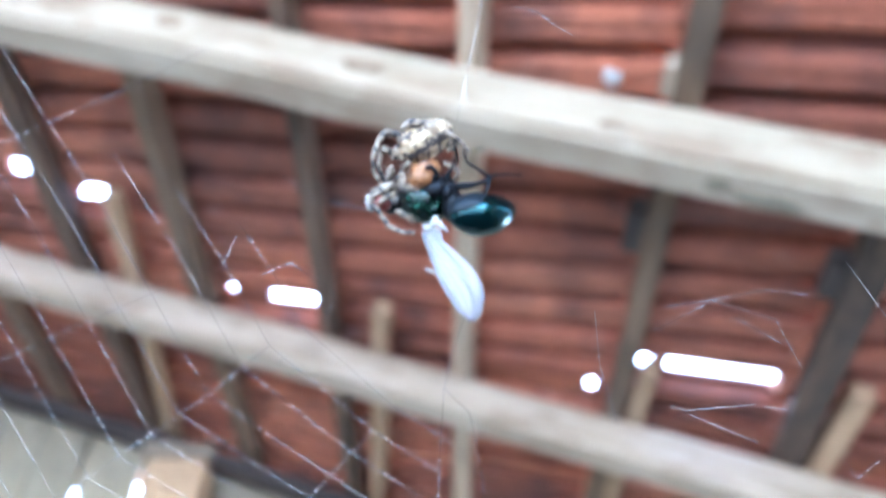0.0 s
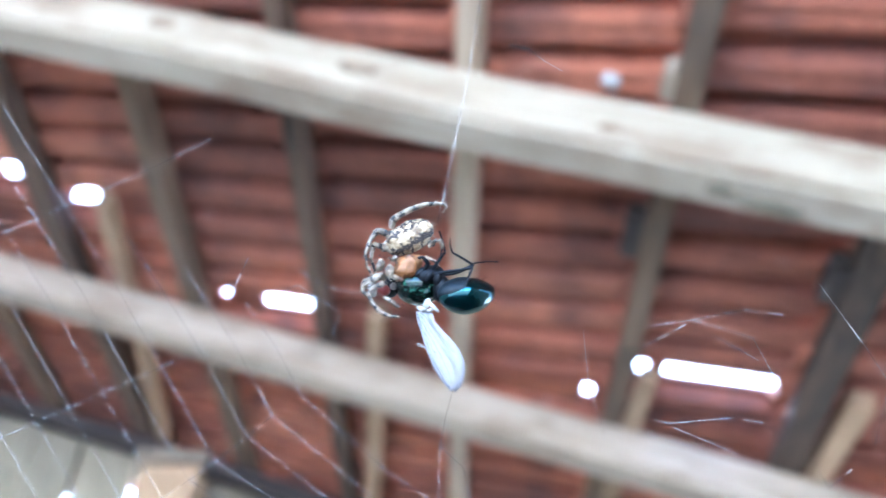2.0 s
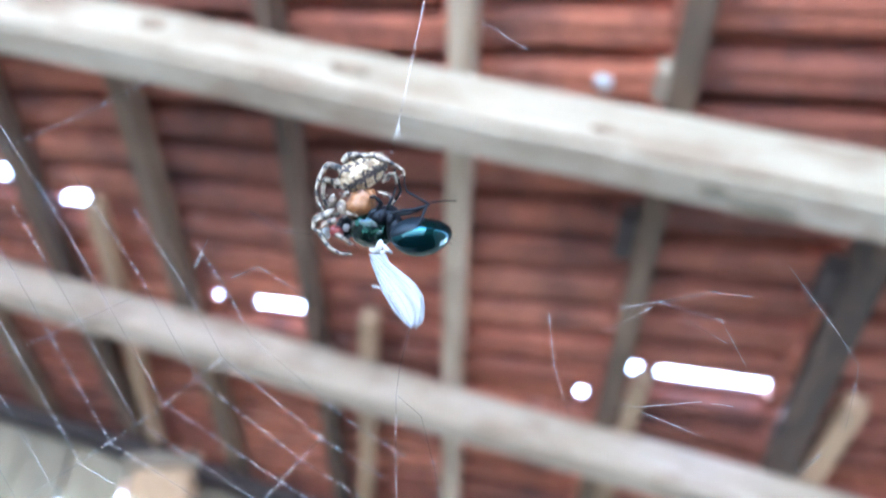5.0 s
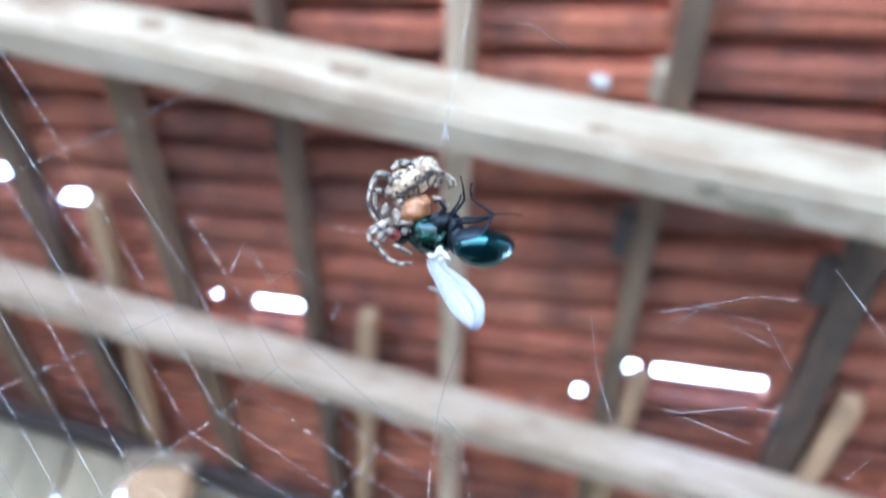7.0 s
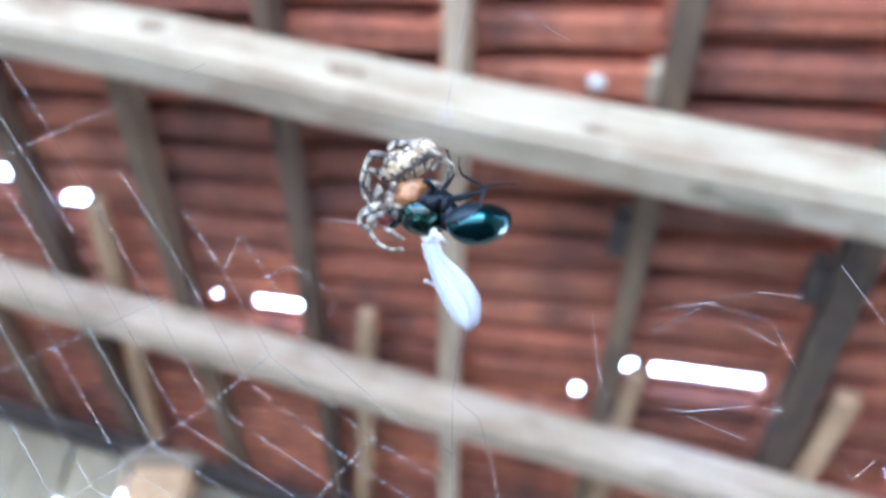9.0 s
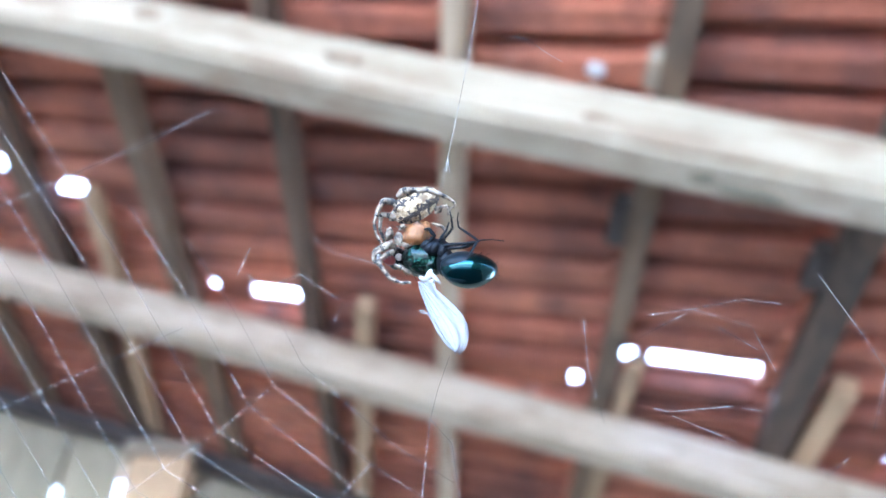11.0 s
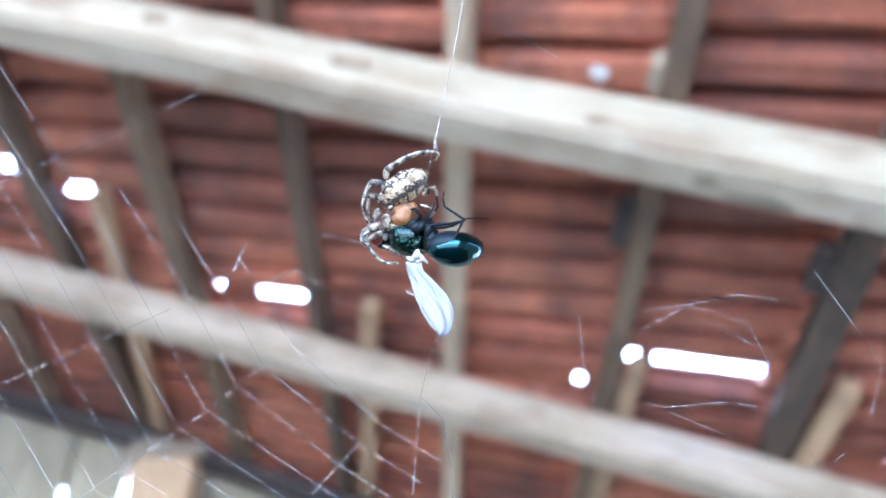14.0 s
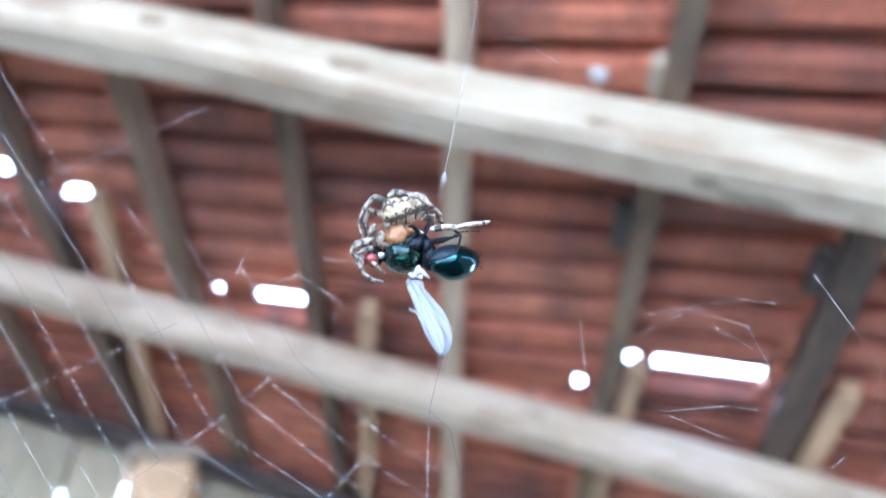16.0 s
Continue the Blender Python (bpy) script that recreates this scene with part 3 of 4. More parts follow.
def make_fly():
    fly = tagged(empty("fly"), "metallic green blowfly caught belly up, wings hanging, held by a spider", "fly")

    def chest(p):
        lump = 1 + 0.05 * noise.noise(p * 2.6)
        return Vector((p.x, p.y, p.z * (1 - 0.10 * p.x))) * lump
    thorax = part("thorax", body(on_fly(724, 424, 0.0), (1.85, 1.6, 1.45), -14, FLANK, 32, 24, chest), GREEN, fly, "dark metallic green thorax", True)
    part("shoulder_plate", body(on_fly(712, 432, -0.9), (0.62, 0.5, 0.6), 20, FLANK), GREEN, thorax, "shining green side plate", True)
    part("side_plate", body(on_fly(737, 434, -1.05), (0.55, 0.5, 0.62), -30, FLANK), GREEN, thorax, "shining green side plate", True)
    part("breastplate", body(on_fly(744, 404, -0.5), (1.25, 1.2, 0.82), 12, FLANK), BLACK, thorax, "black underside", True)
    for x, y, d, turn in ((729, 398, -1.1, 40), (744, 404, -1.5, 60), (758, 410, -1.6, 75), (752, 394, -0.8, 30)):
        part("hip", body(on_fly(x, y, d), (0.55, 0.32, 0.34), turn, FLANK, 16, 12), BLACK, thorax, "", True)

    def rump(p):
        k = (1 - 0.16 * max(0, p.x) ** 2) * (1 - 0.22 * max(0, -p.x) ** 3)
        groove = 1 - 0.022 * sum(math.exp(-((p.x - s) / 0.03) ** 2) for s in (-0.45, 0.05, 0.5))
        flat = 0.86 if p.z > 0 else 1.0
        return Vector((p.x, p.y * k * groove, p.z * k * groove * flat))
    abdomen = part("abdomen", body(on_fly(807, 440, -1.7), (2.36, 1.6, 1.55), 3, FLANK, 40, 44, rump, 20), TEAL, fly, "shining blue-green abdomen", True)
    part("belly_plate", body(on_fly(797, 433, -1.74), (1.95, 1.47, 1.29), 3, FLANK, 32, 24, rump, 20), BELLY, abdomen, "dull grey belly plate", True)
    part("waist", body(on_fly(764, 428, -0.9), (0.75, 1.1, 1.15), 0, FLANK), BLACK, abdomen, "", True)
    head = part("head", body(on_fly(676, 420, 1.0), (0.70, 1.25, 0.95), -5, FLANK), BLACK, fly, "", True)
    for d in (-0.15, 1.9):
        part("eye", body(on_fly(664, 424, d), (0.56, 0.45, 0.46), -25, FLANK), REDEYE, head, "brick red compound eye", True)
    part("face", body(on_fly(645, 423, 0.5), (0.34, 0.75, 0.62), 10, FLANK), PALE, head, "silvery face", True)
    part("cheek", body(on_fly(681, 419, -0.1), (0.32, 0.35, 0.30), 30, FLANK, 16, 12), PALE, head, "silvery cheek", True)
    for d in (0.0, 0.5):
        limb("antenna", [on_fly(645, 417, d), on_fly(637, 417, d - 0.1), on_fly(633, 421, d - 0.2)], [0.06, 0.05, 0.02], BLACK, head)
    wings = [make_wing(fly, 0.0, 0), make_wing(fly, 0.5, -3)]
    lie = Matrix.Rotation(radians(-8), 3, "X")
    curl = [lie @ (on_fly(x, y, -1.95) - HINGE) for x, y in ((738, 533), (728, 525), (721, 522), (723, 527), (735, 530))]
    limb("silk_curl", curl, [0.03] * 5, PALE, wings[0], label="curl of torn silk on the wing's edge", sides=5)
    flap = lambda p: Vector((p.x, p.y + 0.8 * p.x * p.x, p.z + 0.35 * p.x * p.x)) * (1 + 0.22 * noise.noise(p * 2.7))
    for x, y, d, size, turn in ((737, 452, -1.75, (0.46, 0.12, 0.26), 65), (748, 458, -1.85, (0.55, 0.11, 0.17), -48), (727, 460, -1.8, (0.40, 0.10, 0.20), -20), (741, 463, -1.7, (0.30, 0.10, 0.16), 15)):
        part("calypter", body(on_fly(x, y, d), size, turn, FLANK, 20, 14, flap), PALE, fly, "white scale at the wing base", True)
    legs = [([(752, 402, -1.5), (772, 398, -1.9), (798, 396, -2.1), (819, 393, -2.2), (812, 408, -2.6), (803, 426, -3.1), (797, 438, -3.3)], [0.15, 0.15, 0.13, 0.12, 0.11, 0.09, 0.05]),
            ([(760, 404, -0.9), (790, 402, -1.2), (822, 390, -1.3), (803, 377, -1.2), (786, 366, -1.1), (783, 352, -1.1), (785, 340, -1.2)], [0.14, 0.14, 0.11, 0.11, 0.09, 0.06, 0.03]),
            ([(772, 402, -0.4), (800, 400, -0.5), (824, 387, -0.6), (846, 386, -0.6), (866, 388, -0.6)], [0.12, 0.11, 0.07, 0.04, 0.03]),
            ([(748, 400, -1.2), (756, 386, -1.5), (765, 372, -1.5), (769, 358, -1.4)], [0.15, 0.13, 0.09, 0.06]),
            ([(752, 398, 0.2), (762, 382, 0.3), (774, 366, 0.2), (771, 346, 0.1), (766, 328, 0.0)], [0.12, 0.11, 0.1, 0.08, 0.05]),
            ([(732, 398, -1.1), (744, 382, -1.4), (734, 370, -1.5), (726, 372, -1.5)], [0.18, 0.2, 0.15, 0.08])]
    for pts, rad in legs:
        limb("leg", [on_fly(*p) for p in pts], [0.82 * q for q in rad], BLACK, fly, label="thin black bristly leg", hairs=45, hair=0.16)
    r = random.Random(7)
    for k in range(34):
        w, q = r.uniform(0, 6.28), r.uniform(-1.1, 1.1)
        p = FLANK @ Vector((q * 1.5, -1.35 * abs(math.cos(w)) - 0.2, 1.3 * math.sin(w))) + on_fly(724, 424)
        limb("bristle", [p, p + FLANK @ Vector((0.25, -0.4 * abs(math.cos(w)), 0.45 * math.sin(w)))], [0.02, 0.006], BLACK, thorax, sides=4)
    for k in range(30):
        w, q = r.uniform(0, 6.28), r.uniform(0.2, 0.95)
        ring = math.sqrt(1 - q * q) * 0.92
        p = FLANK @ Vector((q * 2.3, ring * 1.5 * -abs(math.cos(w)), ring * 1.45 * math.sin(w))) + on_fly(807, 440, -1.7)
        limb("bristle", [p, p + FLANK @ Vector((0.35, -0.1, 0.22 * math.sin(w)))], [0.016, 0.005], BLACK, abdomen, sides=4)
    return fly, wings


RAISED_ROOT = on_spider(682, 316, -0.7)  # hip of the leg that holds the line, mm


def make_spider():
    spider = tagged(empty("spider"), "mottled cream and brown orb weaver spider wrapped round a fly", "spider")
    centre = on_spider(716, 329)

    def belly(p):
        lump = 1 + 0.07 * noise.noise(p * 2.6) + 0.045 * noise.noise(p * 6.0)
        hump = 1 + 0.16 * math.exp(-((p.x + 0.55) ** 2 + (p.z - 0.6) ** 2) / 0.10)
        folds = 1 + 0.03 * math.sin(9.5 * p.x) * max(0.0, p.z + 0.2)
        return p * (lump * hump * folds * (1 - 0.10 * max(0, p.x) ** 2))
    abdomen = part("abdomen", body(centre, (2.12, 1.45, 1.24), 33, None, 56, 48, belly), SPIDERSKIN, spider, "cream abdomen with a dark scalloped leaf mark", True)
    part("spinneret", body(on_spider(752, 338, -0.2), (0.34, 0.3, 0.24), -30), DARKBAND, abdomen, "", True)
    uneven = lambda p: p * (1 + 0.16 * noise.noise(p * 2.1) + 0.07 * noise.noise(p * 6.5))
    rough_edge = lambda p: p * (1 + 0.3 * noise.noise(p * 1.9) + 0.15 * noise.noise(p * 5.0))
    chest = part("cephalothorax", body(on_spider(714, 382, -0.35), (1.34, 1.0, 0.98), 42, None, 32, 24, uneven), ORANGE, spider, "orange brown front body", True)
    for x, y, d, size, turn in ((667, 380, -0.6, (0.62, 0.5, 0.36), 75), (684, 390, -0.9, (0.42, 0.4, 0.62), 10), (725, 392, -0.85, (0.62, 0.2, 0.13), 50),
                                (695, 400, -0.8, (0.7, 0.3, 0.22), -12), (672, 402, -0.6, (0.4, 0.3, 0.3), 0), (690, 368, -0.75, (0.3, 0.25, 0.22), 40)):
        part("cream_edge", body(on_spider(x, y, d), [0.85 * q for q in size], turn, None, 20, 14, rough_edge), CREAM, chest, "cream hairy edge", True)
    r = random.Random(5)
    roots, tips = [], []
    for x, y, d, w, h in ((667, 380, -0.9, 7, 10), (684, 390, -1.1, 9, 9), (695, 400, -1.0, 12, 5), (672, 402, -0.9, 7, 6), (690, 368, -0.9, 6, 5), (655, 414, -1.2, 9, 7)):
        for k in range(90):
            p = on_spider(x + r.gauss(0, w), y + r.gauss(0, h), d + r.uniform(-0.1, 0.3))
            roots.append(p)
            tips.append(p + Vector((r.uniform(-0.32, 0.16), r.uniform(-0.4, 0.0), r.uniform(-0.3, 0.2))))
    fuzz("hair", roots[::2], tips[::2], 0.022, CREAM, chest, "short cream hairs")
    fuzz("hair", roots[1::2], tips[1::2], 0.020, DARKBAND, chest, "short dark hairs")
    two = [PALEBAND, DARKBAND]
    legs = [([(682, 316, -0.7), (684, 302, -1.0), (700, 290, -1.1), (718, 280, -1.0), (738, 272, -0.9), (756, 269, -0.7), (770, 269, -0.5), (775, 274, -0.5), (769, 284, -0.5)],
             [0.24, 0.32, 0.25, 0.23, 0.2, 0.17, 0.12, 0.06, 0.03]),
            ([(690, 346, -0.6), (676, 326, -0.9), (658, 322, -1.0), (647, 340, -1.1), (641, 362, -1.1), (644, 382, -1.0), (654, 399, -0.9)], [0.3, 0.36, 0.30, 0.2, 0.17, 0.15, 0.09]),
            ([(682, 352, -0.1), (664, 348, -0.3), (652, 346, -0.4), (650, 372, -0.2), (662, 402, 0.2)], [0.3, 0.28, 0.22, 0.18, 0.12]),
            ([(672, 396, -0.9), (656, 404, -1.2), (642, 412, -1.3), (640, 428, -1.4), (652, 436, -1.5)], [0.26, 0.28, 0.26, 0.2, 0.12]),
            ([(648, 430, -1.5), (658, 446, -1.6), (670, 461, -1.7), (688, 468, -1.8), (706, 467, -1.8)], [0.2, 0.19, 0.18, 0.15, 0.08]),
            ([(676, 436, -1.2), (690, 442, -1.5), (704, 452, -1.6)], [0.16, 0.15, 0.08]),
            ([(748, 346, -0.5), (756, 334, -0.7), (768, 332, -0.7), (772, 346, -0.6)], [0.14, 0.13, 0.1, 0.05]),
            ([(742, 362, -0.3), (760, 368, -0.5), (766, 378, -0.6), (758, 388, -0.6)], [0.14, 0.13, 0.1, 0.05])]
    for pts, rad in legs:
        leg = limb("leg", [on_spider(*p) for p in pts], [(0.8 if len(pts) == 9 else 0.7) * q for q in rad], two, spider, 2, "hairy leg banded pale and dark", hairs=220, hair=0.2)
        if pts is legs[0][0]:
            raised = leg
            leg.data.transform(Matrix.Translation(RAISED_ROOT * -MM))
    for x, y in ((664, 404), (674, 412)):
        limb("palp", [on_spider(x, y, -1.0), on_spider(x - 12, y + 6, -1.4), on_spider(x - 22, y + 14, -1.5)], [0.2, 0.17, 0.08], [CREAM, DARKBAND], spider, 4, "pale hairy palp", hairs=80, hair=0.25)
    # hind leg that reaches out at the end, hinged at its root and its knee
    verts, faces, idx = tube([(0, 0, 0), (1.2, 0, 0.1), (2.3, 0, 0)], [0.22, 0.25, 0.2], 8, 3)
    reach = mesh_object("hind_leg", verts, faces, two, spider, "hairy hind leg banded pale and dark", True, idx)
    verts, faces, idx = tube([(0, 0, 0), (1.0, 0, 0.12), (1.9, 0, 0.1), (2.7, 0, 0.2)], [0.2, 0.2, 0.17, 0.11], 8, 3)
    shin = mesh_object("shin", verts, faces, two, reach, "", True, idx)
    r = random.Random(11)
    e = Matrix.Rotation(radians(-33), 3, "Y")
    roots, tips = [], []
    for k in range(420):
        d = Vector((r.gauss(0, 1), -abs(r.gauss(0, 1)), r.gauss(0, 1))).normalized()
        p = e @ Vector((d.x * 2.05, d.y * 1.42, d.z * 1.2))
        roots.append(centre + p)
        tips.append(centre + p * r.uniform(1.05, 1.12) + Vector((0.08, 0, -0.06)))
    fuzz("hair", roots, tips, 0.014, CREAM, abdomen, "fine pale hairs")
    return spider, reach, shin, raised


# ---- silk ----
def silk_material(name, tone, most, least=0.08):
    m, n, l, b = material(name, 0.4)
    b.inputs["Base Color"].default_value = (tone, tone * 0.93, tone * 0.84, 1)
    tr = n.new("ShaderNodeBsdfTransparent")
    ms = n.new("ShaderNodeMixShader")
    mp = mapped(n, l, (1, 1, 1))
    t = noise_tex(n, l, mp.outputs[0], 170.0, 3.0, 0.6)
    r = ramp(n, [(0.42, (least, least, least)), (0.62, (most, most, most))])
    l.new(t.outputs[0], r.inputs[0])
    l.new(r.outputs[0], ms.inputs[0])
    l.new(tr.outputs[0], ms.inputs[1])
    l.new(b.outputs[0], ms.inputs[2])
    l.new(ms.outputs[0], n["Material Output"].inputs[0])
    return m


SILK = silk_material("spider_silk", 0.6, 0.65, 0.15)
FAINT = silk_material("fine_web_silk", 0.72, 0.30, 0.185)
TAILSILK = silk_material("tail_silk", 0.45, 0.65, 0.3)


def strand(pts, rad, name, parent, sag=0.0, mat=None):
    fine = []
    for a, b in zip(pts, pts[1:]):
        a, b = Vector(a), Vector(b)
        for k in range(3):
            f = k / 3
            fine.append(a.lerp(b, f) - Vector((0, 0, sag * 4 * f * (1 - f) * (b - a).length)))
    fine.append(Vector(pts[-1]))
    return limb(name, fine, [rad] * len(fine), mat or SILK, parent, sides=5)


def flat(x, y, d=0.0):
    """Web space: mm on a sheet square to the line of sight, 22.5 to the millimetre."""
    return ((x - 784) / 22.5, d, (441 - y) / 22.5)


def sheet(x, y):
    """The same for the orb web, which hangs a little nearer."""
    return ((x - 784) / 23.4, 0, (441 - y) / 23.4)


def make_silk():
    line = tagged(empty("dragline"), "thin pale silk line from which the spider hangs", "silk line")
    strand([on_spider(768, 272, -0.5), on_spider(769, 248, -0.3), on_spider(779, 190), on_spider(800, 60, 0.5), on_spider(822, -120, 1), on_spider(880, -700, 8)], 0.020, "thread", line)
    strand([on_spider(775, 274, -0.5), on_spider(769, 248, -0.3)], 0.018, "thread", line)
    strand([on_spider(760, 302, -0.6), on_spider(764, 272, -0.5), on_spider(769, 248, -0.3)], 0.014, "thread", line)
    tail = tagged(empty("tail_silk"), "loose silk lines trailing below the fly's wing", "silk line")
    strand([on_fly(776, 592, -2.0), on_fly(757, 648, -1.6), on_fly(744, 700, -1), on_fly(735, 800, -0.5), on_fly(722, 1000, 0), on_fly(690, 1400, 2)], 0.020, "thread", tail, mat=TAILSILK)
    strand([on_fly(744, 700, -1), on_fly(782, 740, -0.6), on_fly(797, 830, 0), on_fly(815, 1100, 1)], 0.018, "thread", tail, mat=TAILSILK)
    strand([on_fly(640, 432, 0), on_fly(628, 428, 0), on_fly(566, 414, 0.5), on_fly(520, 380, 1)], 0.014, "thread", tail)

    web = tagged(empty("orb_web"), "torn orb web of fine pale silk beside the spider", "spider web")
    r = random.Random(3)

    def line_at(p, q, f):
        return (p[0] + (q[0] - p[0]) * f, p[1] + (q[1] - p[1]) * f)
    for pts in ([(-60, 363), (0, 337), (256, 226), (384, 163)], [(-40, 712), (60, 668), (269, 576), (330, 548)], [(120, 915), (200, 860), (391, 731), (490, 650)],
                [(480, 985), (592, 862), (662, 787)]):
        strand([sheet(x, y) for x, y in pts], 0.017, "spoke", web, mat=FAINT)
    for k in range(-2, 11):
        cx, cy = 444 - 50 * k + r.uniform(-5, 5), 687 + 37 * k + r.uniform(-4, 4)
        top = 100 if k > 0 else 330 - 60 * k
        mid = (cy + top) / 2
        pts = [(cx - 0.60 * (cy - top), top), (cx - 0.58 * (cy - mid) + 5, mid), (cx, cy), (626 - 36 * k, 825 + 37 * k), (626 - 36 * k + 110, 825 + 37 * k + 70)]
        strand([sheet(x, y) for x, y in pts], 0.016, "spiral", web, mat=FAINT)

    loose = tagged(empty("loose_silk"), "loose broken silk strands glinting in the air", "spider web")
    q = [[(525, 155), (640, 138), (800, 185), (865, 305)], [(775, 112), (880, 125)], [(500, 215), (625, 150)], [(700, 180), (815, 245)],
         [(975, 45), (1100, 215), (1155, 300), (1150, 340), (1120, 470)], [(355, 165), (368, 300), (410, 440)], [(540, 400), (580, 410), (750, 395)], [(590, 420), (760, 490)],
         [(775, 400), (830, 408)], [(970, 530), (1000, 580), (1060, 530)], [(160, -584), (212, -573), (250, -543), (301, -514)], [(640, 138), (790, 110)]]
    for pts in q:
        strand([flat(784 + x / 1.485, 441 + y / 1.485, 0.5) for x, y in pts], 0.015, "thread", loose)
    for pts in ([(408, 475), (432, 425)], [(472, 492), (520, 472), (596, 522), (580, 558)], [(408, 475), (420, 452)]):
        strand([flat(x, y, 0.2) for x, y in pts], 0.018, "thread", loose)
    return line, tail, web, loose


FLY, WINGS = make_fly()
SPIDER, REACH, SHIN, RAISED = make_spider()
LINE, TAIL, WEB, LOOSE = make_silk()


# ---- what moves ----
FLY_ROWS = [
    (0, -0.00308, 0.04259, 1.64616, 47.21, 20.21, -14.55),
    (0.3, -0.00187, 0.04684, 1.64555, 45.79, 21.16, -14.70),
    (0.5, -0.00185, 0.04809, 1.64676, 44.77, 21.61, -18.44),
    (0.8, -0.00416, 0.05028, 1.65072, 47.04, 17.01, -15.43),
    (1, -0.00543, 0.05288, 1.65340, 46.72, 20.32, -19.28),
    (1.2, -0.00641, 0.05540, 1.65446, 44.14, 21.45, -17.06),
    (1.5, -0.00826, 0.06027, 1.65530, 42.82, 17.76, -17.74),
    (1.8, -0.00797, 0.06440, 1.65940, 42.51, 17.73, -18.11),
    (2, -0.00769, 0.06699, 1.66230, 42.37, 17.53, -17.72),
    (2.2, -0.01020, 0.06454, 1.66231, 42.47, 17.21, -17.33),
    (2.5, -0.01391, 0.06043, 1.66243, 42.45, 17.08, -15.22),
    (2.7, -0.01520, 0.05795, 1.66573, 43.30, 19.95, -18.72),
    (3, -0.01471, 0.05775, 1.66849, 47.67, 17.35, -17.85),
    (3.2, -0.01575, 0.05997, 1.67033, 47.43, 16.52, -15.49),
    (3.5, -0.01459, 0.06296, 1.67375, 47.02, 16.19, -17.30),
    (3.8, -0.01302, 0.06024, 1.67705, 45.93, 13.94, -14.78),
    (4, -0.01267, 0.06248, 1.67513, 44.57, 14.94, -15.87),
    (4.2, -0.01164, 0.06550, 1.67391, 46.29, 19.37, -19.81),
    (4.725, -0.01076, 0.06629, 1.67170, 45.22, 19.96, -19.81),
    (5.25, -0.00884, 0.06804, 1.66684, 42.88, 21.27, -19.81),
    (5.775, -0.00691, 0.06978, 1.66198, 40.53, 22.57, -19.81),
    (6.3, -0.00603, 0.07057, 1.65977, 39.46, 23.16, -19.81),
    (6.5, -0.00520, 0.06675, 1.65955, 35.46, 24.95, -12.86),
    (6.6, -0.00465, 0.06477, 1.65922, 35.63, 25.73, -16.47),
    (6.8, -0.00463, 0.06288, 1.65858, 36.12, 27.79, -16.77),
    (7, -0.00431, 0.05972, 1.65996, 37.88, 22.44, -17.26),
    (7.3, -0.00399, 0.05675, 1.65746, 36.79, 26.60, -18.82),
    (7.5, -0.00308, 0.05464, 1.65546, 37.34, 24.19, -15.49),
    (7.8, -0.00273, 0.05304, 1.65394, 36.25, 30.19, -25.65),
    (8, -0.00186, 0.05143, 1.65348, 37.50, 21.75, -18.29),
    (8.3, -0.00187, 0.05295, 1.65486, 41.02, 27.81, -20.52),
    (8.5, -0.00203, 0.05298, 1.65677, 44.28, 24.87, -18.28),
    (8.8, -0.00043, 0.04967, 1.65310, 46.15, 18.67, -15.74),
    (9, 0.00023, 0.04835, 1.64975, 46.03, 20.70, -19.84),
    (9.2, 0.00096, 0.04930, 1.64849, 43.60, 21.38, -18.37),
    (9.725, 0.00046, 0.05155, 1.64996, 42.11, 21.51, -18.62),
    (10.25, -0.00063, 0.05652, 1.65318, 38.83, 21.79, -19.19),
    (10.775, -0.00171, 0.06148, 1.65640, 35.55, 22.07, -19.75),
    (11.3, -0.00221, 0.06374, 1.65787, 34.06, 22.20, -20.00),
    (11.5, -0.00200, 0.06144, 1.65817, 35.71, 20.06, -18.18),
    (11.7, -0.00151, 0.06065, 1.65845, 35.22, 21.50, -25.02),
    (12, -0.00086, 0.06295, 1.65918, 37.18, 20.31, -19.52),
    (12.5, -0.00118, 0.05742, 1.65430, 43.63, 19.64, -25.59),
    (13, -0.00229, 0.06373, 1.65486, 41.41, 23.91, -22.61),
    (13.5, -0.00534, 0.05878, 1.65511, 38.77, 23.80, -18.19),
    (14, -0.00506, 0.05130, 1.65204, 39.71, 21.26, -17.38),
    (14.5, -0.00306, 0.05404, 1.65178, 41.29, 19.58, -18.97),
    (15, -0.00266, 0.05048, 1.65332, 46.17, 13.94, -22.39),
    (15.2, -0.00385, 0.05256, 1.65713, 41.56, 22.60, -25.94),
    (15.4, -0.00513, 0.05865, 1.66036, 41.53, 22.94, -30.31),
    (15.5, -0.00571, 0.06076, 1.66115, 44.10, 16.13, -25.43),
    (15.6, -0.00572, 0.06251, 1.65907, 41.38, 20.44, -30.57),
    (15.8, -0.00580, 0.06111, 1.65859, 38.21, 19.70, -22.59),
    (16, -0.00557, 0.05767, 1.65804, 41.37, 7.64, -8.41),
]
